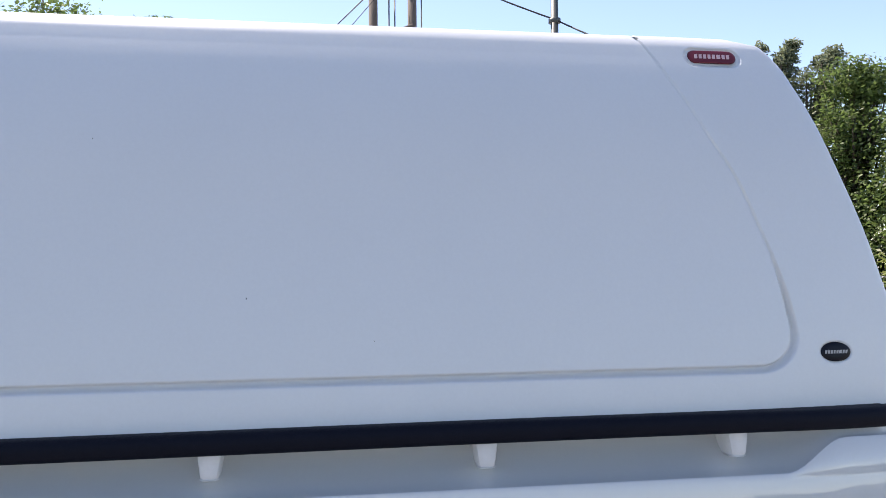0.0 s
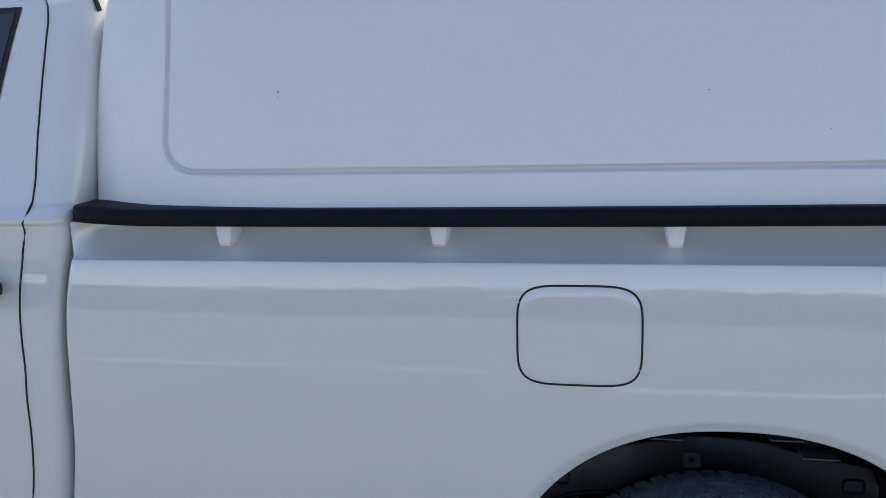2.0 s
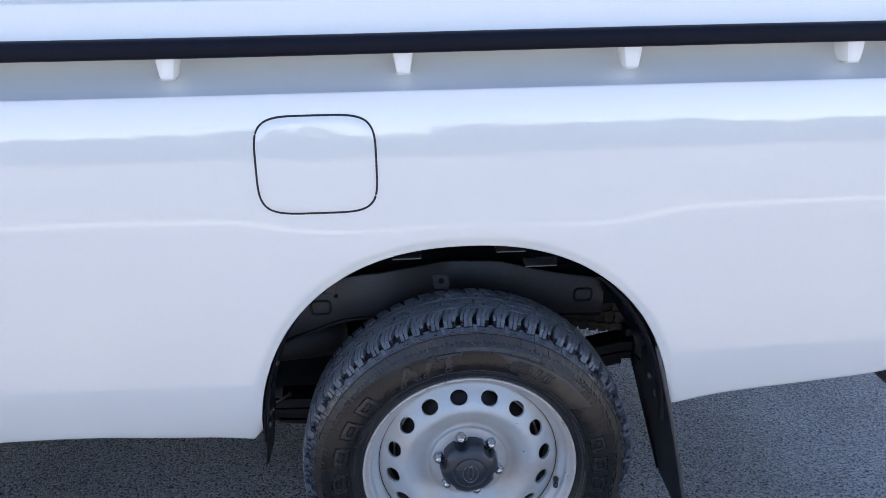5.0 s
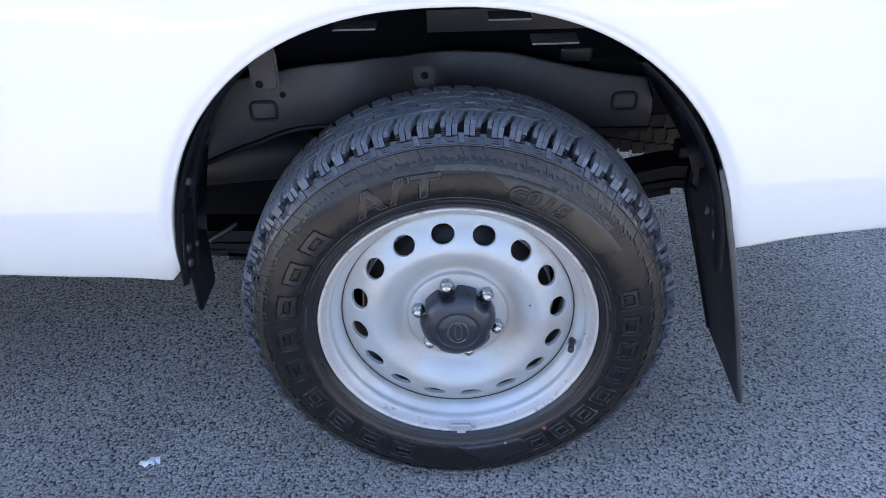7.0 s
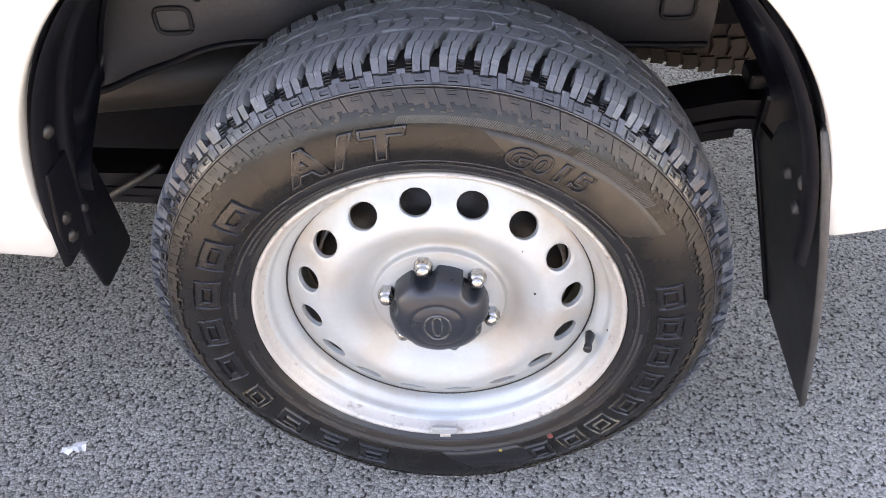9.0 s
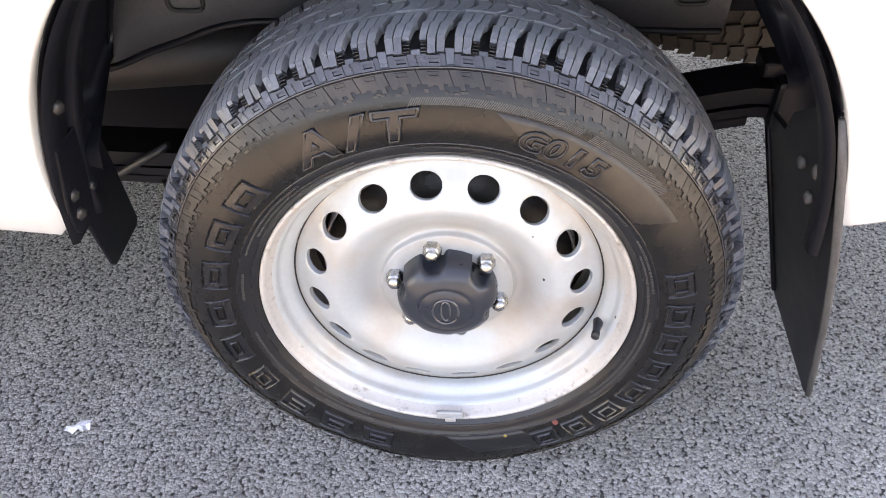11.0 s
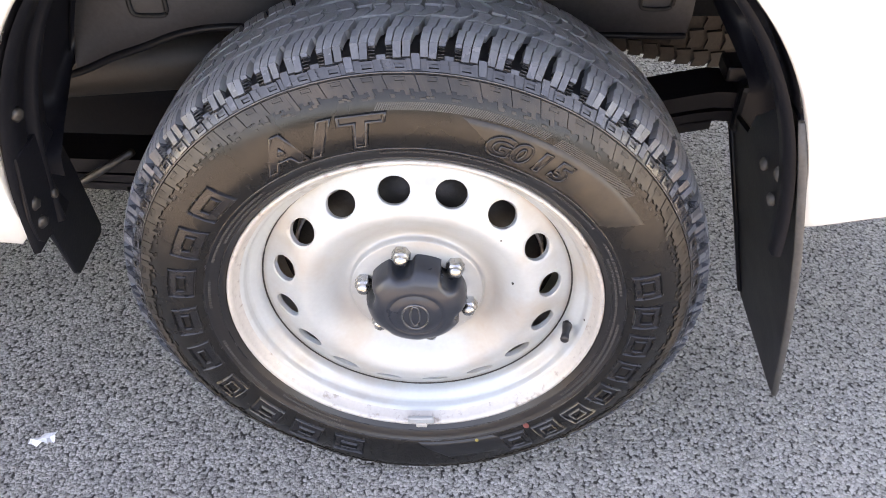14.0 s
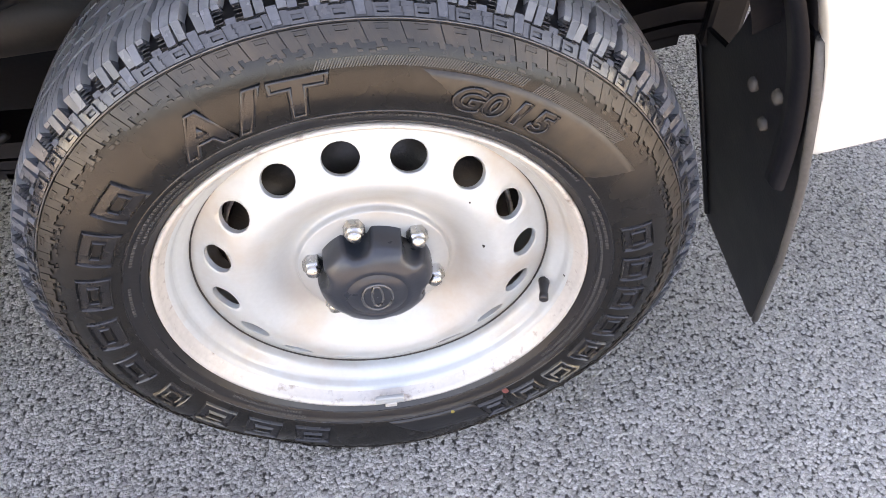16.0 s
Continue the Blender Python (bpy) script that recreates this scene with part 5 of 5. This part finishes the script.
for x in (-3.05,):
    copy_thing(wheel, Matrix.Translation((x, TREAD_MID, WZ)))
    copy_thing(wheel, Matrix.Translation((x, 2 * MID - TREAD_MID, WZ)) @ Matrix.Rotation(math.pi, 4, "Z"))

# ---- spare wheel slung under the tail ----


def spare():
    verts, faces = [], []
    cx, cy, cz, R = 0.52, 0.86, 0.510, 0.372
    n = 84
    for i in range(n):
        a0 = 2 * math.pi * i / n
        for lo, hi, sh in ((0.000, 0.034, 0.0), (0.037, 0.072, 0.5), (0.076, 0.108, 0.2), (0.112, 0.150, 0.6), (0.154, 0.215, 0.1)):
            ring = []
            for u, z in ((0.05, lo), (0.86, lo + 0.004), (1.00, (lo + hi) / 2), (0.84, hi), (0.03, hi - 0.004), (0.19, (lo + hi) / 2)):
                a = a0 + (u + sh) * 2 * math.pi / n
                rr = R - 0.010 * abs((z - 0.1075) / 0.1075) ** 3
                ring.append(((cx + (R - 0.016) * math.cos(a), cy + (R - 0.016) * math.sin(a), cz - 0.1075 + z), (cx + rr * math.cos(a), cy + rr * math.sin(a), cz - 0.1075 + z)))
            prism(ring, verts, faces)
    me = made(verts, faces, False)
    prof = [(0.20, -0.10), (0.24, -0.113), (0.29, -0.116), (0.33, -0.112), (0.350, -0.106), (0.3625, -0.092), (0.3655, 0.0), (0.3625, 0.092), (0.350, 0.106), (0.33, 0.112), (0.24, 0.113), (0.20, 0.10)]
    hull = grid([[(cx + r * math.cos(2 * math.pi * k / 64), cy + r * math.sin(2 * math.pi * k / 64), cz + z) for k in range(64)] for r, z in prof], wrap=True)
    bm = joined(me, hull)
    bmesh.ops.recalc_face_normals(bm, faces=bm.faces[:])
    return bm


part("spare_tyre", spare(), mud_rubber, truck, "mud-brown spare tyre slung under the bed")

# ---- canopy on the bed ----
canopy = thing("truck_canopy", (-0.1, MID, 1.305), "white moulded hardtop canopy on the pickup bed", "canopy")
can_front = curve_of([(1.29, -1.2420), (1.40, -1.2385), (1.496, -1.2320), (1.60, -1.2180), (1.68, -1.2020), (1.74, -1.1830), (1.790, -1.1690)])
can_rear = curve_of([(1.30, 1.047), (1.40, 1.030), (1.508, 1.001), (1.577, 0.982), (1.642, 0.960), (1.698, 0.939), (1.78, 0.912), (1.848, 0.888), (1.90, 0.866), (1.922, 0.850), (1.937, 0.832), (1.945, 0.80)])


def can_left(z):
    z = np.asarray(z, float)
    slope = -1.169 + (z - 1.790) * 1.12
    soft = -0.985 + (z - 1.955) * 0.6
    return np.where(z < 1.790, can_front(np.minimum(z, 1.790)), np.minimum(slope, soft))


def sdf_round(a, b, r):
    """Distance inside two edges whose corner is rounded by r."""
    inside = np.minimum(a, b)
    both = (a < r) & (b < r)
    return np.where(both, r - np.hypot(r - np.minimum(a, r), r - np.minimum(b, r)), inside)


panel_front = curve_of([(1.33, -1.068), (1.40, -1.063), (1.488, -1.056), (1.697, -1.046), (1.80, -1.042), (1.892, -1.039), (1.96, -1.037)])
panel_rear = curve_of([(1.33, 0.820), (1.40, 0.816), (1.464, 0.806), (1.53, 0.790), (1.596, 0.766), (1.679, 0.733), (1.75, 0.694), (1.807, 0.667), (1.886, 0.627), (1.94, 0.598)])
ROLL_Z, TOP_Z, ROLL_FROM, ROLL_Y = 1.934, 1.950, 1.922, 0.022


def can_y(x, z):
    x, z = np.asarray(x, float), np.asarray(z, float)
    y = -0.030 + 0.168 * (z - 1.29) - 0.006 * np.sin(np.pi * np.clip((z - 1.30) / 0.6, 0, 1))
    y = y + ROLL_Y * (1 - np.sqrt(1 - np.clip((z - ROLL_FROM) / (TOP_Z - ROLL_FROM), 0, 0.9999) ** 2)) + 0.044 * (np.maximum(z - 1.68, 0) / 0.25) ** 2 + 0.046 * (np.maximum(-0.75 - x, 0) / 0.4) ** 2 + 0.018 * (np.maximum(x - 0.62, 0) / 0.35) ** 2
    inside = sdf_round(sdf_round(z - 1.3615, (x - panel_front(z)), 0.065), (panel_rear(z) - x) * 0.92, 0.065)
    # a stepped groove below and ahead, a thin crease up the rear edge
    crease = step01((0.02 - ((panel_rear(z) - x) * 0.92 - inside)) / 0.02) * step01((z - 1.44) / 0.12)
    wide = 0.0070 - 0.0042 * crease
    y = y + 0.0015 * step01(inside / 0.005 + 0.5) + (0.0095 - 0.0072 * crease) * step01((wide - np.abs(inside)) / (0.8 * wide))
    left = (x - (-0.922 + (1.947 - z) * 0.805)) * 0.78
    right = ((-0.659 - (1.945 - z) * 0.29) - x) * 0.96
    pocket = sdf_round(sdf_round(z - 1.8480, left, 0.012), right, 0.018)
    y = y + 0.0015 * step01(pocket / 0.005 + 0.5) + 0.0085 * step01((0.0080 - np.abs(pocket)) / 0.0042)
    for bx in (-0.776, 0.7340):
        dx = np.maximum(np.abs(x - bx) - 0.035, 0)
        d = np.hypot(dx, z - 1.9030)
        y = y + 0.0045 * step01((0.0205 - d) / 0.005)
    d = np.hypot((x - 0.8865) / 1.7, z - 1.3855)
    y = y + 0.0030 * step01((0.0185 - d) / 0.003)
    return y


def canopy_side():
    t = np.linspace(0, 1, 1000)
    ends = 0.5 - 0.5 * np.cos(np.pi * t)
    us = 0.85 * t + 0.15 * ends
    zs = np.concatenate([np.linspace(1.2955, ROLL_Z, 420)])
    rows = []
    for z in zs:
        xl, xr = float(can_left(z)), float(can_rear(z))
        x = xl + (xr - xl) * us
        y = can_y(x, np.full_like(x, z))
        e = np.minimum(np.maximum(0.018 - np.minimum(x - xl, xr - x), 0) / 0.018, 1)
        y = y + 0.016 * (1 - np.sqrt(1 - e * e))
        rows.append(np.stack([x, y, np.full_like(x, z)], 1))
    start = math.asin((ROLL_Z - ROLL_FROM) / (TOP_Z - ROLL_FROM))
    for a in np.linspace(start, math.pi / 2, 20)[1:]:
        z = ROLL_FROM + (TOP_Z - ROLL_FROM) * math.sin(a)
        xl, xr = float(can_left(z)), float(can_rear(z))
        x = xl + (xr - xl) * us
        y0 = can_y(x, np.full_like(x, z))
        e = np.minimum(np.maximum(0.03 - np.minimum(x - xl, xr - x), 0) / 0.03, 1)
        rows.append(np.stack([x, y0 + 0.02 * (1 - np.sqrt(1 - e * e)), np.full_like(x, z)], 1))
    for r in rows:
        r[:, 2] -= 0.002 * r[:, 0] * step01((r[:, 2] - 1.70) / 0.22)
    edge = rows[-1]
    for k in np.linspace(0.08, 1, 9):
        r = edge.copy()
        r[:, 1] = edge[:, 1] + (MID - edge[:, 1]) * k
        r[:, 2] = edge[:, 2] + 0.045 * math.sin(k * math.pi / 2)
        rows.append(r)
    return np.array(rows)


cs = canopy_side()
part("canopy_side", grid(cs), gelcoat, canopy, "white gelcoat side with a recessed panel line")
part("canopy_side", grid(mirrored(np.concatenate([cs[:, ::6], cs[:, -1:]], axis=1)), flip=True), gelcoat, canopy, "white gelcoat side with a recessed panel line")
front_face = np.stack([cs[:, 0], (cs[:, 0] + mirrored(cs[:, 0])) / 2, mirrored(cs[:, 0])], 0)
part("canopy_front", grid(front_face), gelcoat, canopy)
rear_face = np.stack([cs[:, -1], (cs[:, -1] + mirrored(cs[:, -1])) / 2, mirrored(cs[:, -1])], 0)
part("canopy_rear", grid(rear_face, flip=True), gelcoat, canopy)
# sealing lip under the shell
part("canopy_seal", box(-1.19, 1.0, -0.026, -0.006, 1.290, 1.2975), seam_black, canopy, "black rubber seal under the shell")


BADGE_LEAN = 0.50


def pill(bx, bz, half, r, lift, seg=16):
    out = []
    for k in range(seg + 1):
        a = -math.pi / 2 + math.pi * k / seg
        out.append((bx + half + r * math.cos(a), bz + r * math.sin(a)))
    for k in range(seg + 1):
        a = math.pi / 2 + math.pi * k / seg
        out.append((bx - half + r * math.cos(a), bz + r * math.sin(a)))
    rows = []
    for s, up in ((1.0, 0.0), (1.0, lift * 0.6), (0.95, lift * 0.9), (0.86, lift), (0.5, lift), (0.02, lift)):
        rows.append([(bx + (x - bx) * (s if s > 0.9 else s), float(can_y(bx, z)) * 0 - up + float(can_y(bx, bz)) + BADGE_LEAN * (z - bz) * s, bz + (z - bz) * s) for x, z in out])
    return grid(rows, wrap=True, flip=True)


rnd = random.Random(5)
for bx in (-0.776, 0.7340):
    lens = part("marker_lens", pill(bx, 1.9030, 0.0325, 0.0128, 0.0048), lens_red, canopy, "dark red pill-shaped side marker")
    x = bx - 0.035
    for k, w in enumerate((0.0075, 0.0070, 0.0072, 0.0070, 0.0072, 0.0086, 0.0074, 0.0072)):
        z0, z1 = 1.8990, 1.9075
        y = float(can_y(bx, 1.9030)) - 0.0054
        bar_plate = plate([(x, y - 0.0021, z0), (x + w - 0.002, y - 0.0021, z0), (x + w - 0.0004, y + 0.0021, z1), (x + 0.0016, y + 0.0021, z1)], (0, 0.0008, 0))
        part("print_bar", bar_plate, lens_pale, lens, "pale printed bar")
        x += w + 0.0013
ov = []
for s, up in ((1.0, -0.001), (1.0, 0.002), (0.93, 0.0032), (0.5, 0.0038), (0.02, 0.004)):
    ov.append([(0.8865 + 0.0275 * s * math.cos(2 * math.pi * k / 40), float(can_y(0.8865, 1.3855)) - up + 0.18 * 0.0160 * s * math.sin(2 * math.pi * k / 40), 1.3855 + 0.0158 * s * math.sin(2 * math.pi * k / 40)) for k in range(40)])
oval_badge = part("oval_badge", grid(ov, wrap=True, flip=True), badge_black, canopy, "small black oval badge")
x = 0.8865 - 0.0205
for w in (0.0042, 0.0042, 0.0042, 0.0042, 0.0042, 0.0052, 0.0042, 0.0042):
    y = float(can_y(0.8865, 1.3855)) - 0.0046
    part("print_bar", plate([(x, y, 1.3828), (x + w - 0.0008, y, 1.3828), (x + w, y, 1.3884), (x + 0.0008, y, 1.3884)], (0, 0.0006, 0)), badge_grey, oval_badge, "grey printed bar")
    x += w + 0.0009
# fly specks and grit on the shell
specks = []
for sx, sz, sr in ((-0.630, 1.757, 0.0022), (-0.821, 1.505, 0.0014), (-0.822, 1.496, 0.0009), (-0.07, 1.487, 0.0010), (-0.50, 1.475, 0.0008), (-0.30, 1.73, 0.0008), (0.12, 1.42, 0.0008)):
    y = float(can_y(sx, sz))
    specks.append(tube([(sx, y + 0.0005, sz + sr), (sx + 0.0006, y - 0.0006, sz), (sx, y + 0.0005, sz - 2.2 * sr)], [sr * 0.5, sr, sr * 0.4], 6))
part("dirt_speck", joined(*specks), badge_black, canopy, "tiny dark dirt specks")["kind"] = "stuff"

# amber beacon on the roof
beacon = thing("warning_beacon", (0.76, 0.80, 1.985), "amber warning beacon on the canopy roof", "beacon")
dome = [[(0.76 + r * 0.062 * math.cos(2 * math.pi * k / 40), 0.80 + r * 0.062 * math.sin(2 * math.pi * k / 40), z) for k in range(40)] for r, z in ((1.0, 2.015), (1.0, 2.078), (0.98, 2.098), (0.90, 2.110), (0.7, 2.118), (0.3, 2.122), (0.01, 2.123))]
part("lens", grid(dome, wrap=True), amber, beacon, "ribbed amber plastic dome")
foot = [[(0.76 + r * math.cos(2 * math.pi * k / 40), 0.80 + r * math.sin(2 * math.pi * k / 40), z) for k in range(40)] for r, z in ((0.075, 1.985), (0.075, 2.012), (0.066, 2.018), (0.01, 2.018))]
part("base", grid(foot, wrap=True), rail_plastic, beacon)

# ---- scrap of paper on the ground ----
verts, faces = [], []
rnd = random.Random(11)
for i in range(7):
    for j in range(4):
        verts.append((-0.636 + i * 0.0065 + rnd.uniform(-0.002, 0.002), 0.004 + j * 0.0065 + i * 0.0012 + rnd.uniform(-0.003, 0.003), 0.003 + rnd.uniform(0, 0.009)))
for i in range(6):
    for j in range(3):
        if rnd.random() < 0.85:
            faces.append((i * 4 + j, (i + 1) * 4 + j, (i + 1) * 4 + j + 1, i * 4 + j + 1))
scrap = part("paper_scrap", made(verts, faces, False), paper_white, None, at=(-0.616, 0.017, 0.0))
tagged(scrap, "crumpled white paper scrap lying on the asphalt", "litter")


# ---- trees and hedge ----
def tree(name, at, height, spread, leaves, mat, label, seed, leaf=0.07, bare=0.25, spire=0.0, clumps=60, group="", puff=0.12, windswept=0.0):
    rnd = random.Random(seed)
    t = thing(name, at, label, "tree" if name == "tree" else "shrub", group)
    base = Vector(at)
    limbs = []
    lean = Vector((rnd.uniform(-0.1, 0.1), rnd.uniform(-0.1, 0.1), 0))
    stem = [base + lean * (h * height) + Vector((0.05 * math.sin(3 * h + seed), 0.05 * math.cos(2 * h + seed), h * height * 0.82)) for h in np.linspace(0, 1, 7)]
    r0 = 0.035 * height
    limbs.append(tube(stem, [r0 * (1 - 0.88 * k / 6) for k in range(7)], 8))
    heads = []
    for k in range(clumps):
        h = rnd.uniform(bare, 1.0)
        a = rnd.uniform(0, 2 * math.pi)
        w = spread * math.sqrt(max(0.04, 1 - (2 * (h - bare) / (1 - bare) - 0.75) ** 2 / 2.2)) * (1 - spire * h)
        if windswept:
            w = spread * min(1.0, (1.02 - h) / 0.17)
        d = w * math.sqrt(rnd.random()) * rnd.uniform(0.6, 1.15)
        bend = windswept * max(0.0, (h - 0.8) / 0.2) ** 1.5
        heads.append(base + Vector((bend + d * math.cos(a), d * math.sin(a), h * height)))
    for c in heads[::3]:
        k = min(5, max(1, int(6 * (c.z - base.z) / height * 0.7)))
        s = stem[k]
        limbs.append(tube([s, (s + c) / 2 + Vector((0, 0, 0.08 * height * 0.3)), c], [r0 * 0.3, r0 * 0.18, r0 * 0.06], 5))
    part("trunk", joined(*limbs), bark, t, "grey-brown trunk and limbs")
    n = leaves
    cen = np.array([heads[rnd.randrange(len(heads))] for _ in range(n)])
    g = np.random.RandomState(seed)
    size = spread * puff
    pos = cen + np.clip(g.normal(0, 1, (n, 3)), -1.6, 1.6) * np.array([size, size, size * 0.75])
    pos[:, 2] = np.maximum(pos[:, 2], 0.05)
    d1 = g.normal(0, 1, (n, 3)) * np.array([1, 1, 0.55]) + np.array([0, 0, -0.3])
    d1 /= np.linalg.norm(d1, axis=1)[:, None]
    d2 = np.cross(d1, g.normal(0, 0.6, (n, 3)) + np.array([0, 0, 1.0]))
    d2 /= np.linalg.norm(d2, axis=1)[:, None]
    s = (leaf * g.uniform(0.6, 1.3, n))[:, None]
    V = np.stack([pos - d1 * s * 0.5, pos + d2 * s * 0.26 + d1 * s * 0.05, pos + d1 * s * 0.55, pos - d2 * s * 0.26 + d1 * s * 0.05], 1).reshape(-1, 3)
    me = bpy.data.meshes.new("crown")
    me.from_pydata(V.tolist(), [], [(4 * i, 4 * i + 1, 4 * i + 2, 4 * i + 3) for i in range(n)])
    me.update()
    part("crown", me, mat, t, "uneven crown of small leaves")
    return t


def bearing(az, dist):
    return (-0.15 + dist * math.sin(radians(az)), -1.3 + dist * math.cos(radians(az)), 0.0)


for k, (az, dist, h, w, mat) in enumerate(((-44, 10.0, 3.3, 1.3, leaf_silver), (-40, 9.2, 2.9, 1.2, leaf_silver), (-36.5, 9.6, 3.2, 1.2, leaf_silver), (-33, 10.0, 3.5, 1.2, leaf_silver), (-29.5, 10.5, 3.95, 1.2, leaf_silver), (-26, 11.0, 4.0, 1.1, leaf_green), (-48, 9.0, 3.4, 1.3, leaf_silver), (-52, 9.0, 3.6, 1.4, leaf_green))):
    tree("hedge_shrub", bearing(az, dist), h, w, 24000, mat, "grey-green hedge shrub with silvery leaves" if mat is leaf_silver else "dark green hedge shrub", 20 + k, leaf=0.085, bare=0.05, clumps=70, group="hedge behind the truck")
for k, (az, dist, h, w, mat) in enumerate(((-17.4, 14.0, 6.0, 1.5, leaf_green), (-11.2, 14.5, 5.6, 0.85, leaf_green), (-23.4, 15.0, 5.5, 0.9, leaf_green), (-15.5, 15.0, 5.2, 0.8, leaf_green), (-27, 15.0, 4.6, 1.2, leaf_green))):
    tree("tree", bearing(az, dist), h, w, 10500, mat, "leafy green tree behind the truck", 50 + k, leaf=0.088, bare=0.3, clumps=80, puff=0.15, group="trees behind the truck")
for k, (az, dist, h, w, mat) in enumerate(((26.9, 21, 6.75, 0.42, leaf_grey), (29.5, 21, 6.85, 0.46, leaf_grey), (31.6, 21, 6.85, 0.46, leaf_grey), (34.0, 21, 6.6, 0.6, leaf_grey), (36.6, 20, 5.8, 1.0, leaf_green), (41.5, 19, 4.7, 1.5, leaf_green), (45, 19, 4.9, 1.6, leaf_yellow), (48.5, 19, 4.8, 1.6, leaf_green), (53, 18, 4.8, 1.8, leaf_green))):
    tree("tree", bearing(az, dist), h, w * 1.25, 13000 if k < 4 else 24000, mat, "tall grey-green tree with a windswept tip" if k < 4 else "rounded green tree in a distant row", 80 + k, leaf=0.11, bare=0.05, puff=0.16, spire=0.15, clumps=260, windswept=0.6 if k < 4 else 0.0, group="distant tree row")
# Only the rear end shows; the rest is added to darken the underside.
for k in range(9):
    tree("hedge_shrub", (-4.6 + 1.25 * k, 3.5 + 0.15 * (k % 3), 0), 1.45 + 0.06 * (k % 2), 0.75, 9000, leaf_yellow, "low yellow-green hedge shrub behind the truck", 110 + k, leaf=0.05, bare=0.02, clumps=90, group="low hedge")
# the low hedge on the other side of the yard, seen mirrored in the paint
for k in range(34):
    tall = 1.50 + 0.16 * math.sin(0.42 * k + 0.6) + 0.07 * math.sin(1.9 * k) - (0.45 if k in (16, 17) else 0.0)
    tree("hedge_shrub", (-15.5 + 0.92 * k, -10.0 - 0.35 * (k % 3), 0), tall, 0.95, 6000, leaf_dark, "dark green hedge shrub across the yard", 140 + k, leaf=0.125, bare=0.02, clumps=70, group="hedge across the yard")


# ---- poles and wires ----
def pole(name, az, dist, r, h, mat, label):
    p = thing(name, bearing(az, dist), label, "utility pole", "utility poles")
    x, y, _ = bearing(az, dist)
    part("shaft", tube([(x, y, 0), (x, y, h * 0.5), (x, y, h)], [r, r * 0.92, r * 0.82], 14), mat, p)
    return p, Vector((x, y, 0))


pl, a = pole("utility_pole", 3.75, 23, 0.155, 10.8, pole_wood, "weathered wooden utility pole of a twin-pole frame")
pr, b = pole("utility_pole", 6.6, 23, 0.155, 10.8, pole_wood, "weathered wooden utility pole of a twin-pole frame")
part("brace", tube([a + Vector((-0.1, -0.16, 7.95)), b + Vector((0.02, -0.16, 8.40))], 0.075, 6), pole_wood, pl)
for off in (0.45, 0.62):
    part("down_lead", tube([a + Vector((off, -0.2, 4.0)), a + Vector((off, -0.2, 9.4))], 0.022, 6), cable_black, pl)
part("down_lead", tube([b + Vector((0.25, -0.2, 4.0)), b + Vector((0.25, -0.2, 9.4))], 0.02, 6), cable_black, pr)
ps, c = pole("utility_pole", 17.0, 22, 0.125, 9.2, pole_steel, "dark steel pole carrying a cable")
part("clamp", tube([c + Vector((0, 0, 8.12)), c + Vector((0, 0, 8.24))], 0.17, 14), pole_steel, ps)
_, d = pole("utility_pole", -35.6, 26, 0.16, 9.0, pole_wood, "distant wooden utility pole above the hedge")


def wire(p, q, sag, r, label):
    pts = []
    for k in range(13):
        t = k / 12
        v = Vector(p) * (1 - t) + Vector(q) * t
        v.z -= sag * 4 * t * (1 - t)
        pts.append(v)
    w = part("overhead_wire", tube(pts, r, 5), cable_black, None)
    tagged(w, label, "wire")


wire(b + Vector((0.1, 0, 10.3)), c + Vector((0, -0.1, 8.18)), 0.05, 0.024, "black overhead cable fixed to the steel pole")
wire(c + Vector((0, -0.1, 8.18)), c + Vector((13.0, -7.6, 0.0)), 0.08, 0.024, "black stay cable from the steel pole to the ground")
wire(a + Vector((-0.1, 0, 9.4)), a + Vector((-8.75, -2.6, 0.0)), 0.05, 0.018, "thin stay wire from the twin-pole frame")
wire(b + Vector((-0.1, 0, 10.4)), a + Vector((-7.2, -2.6, 0.0)), 0.05, 0.012, "thin stay wire from the twin-pole frame")
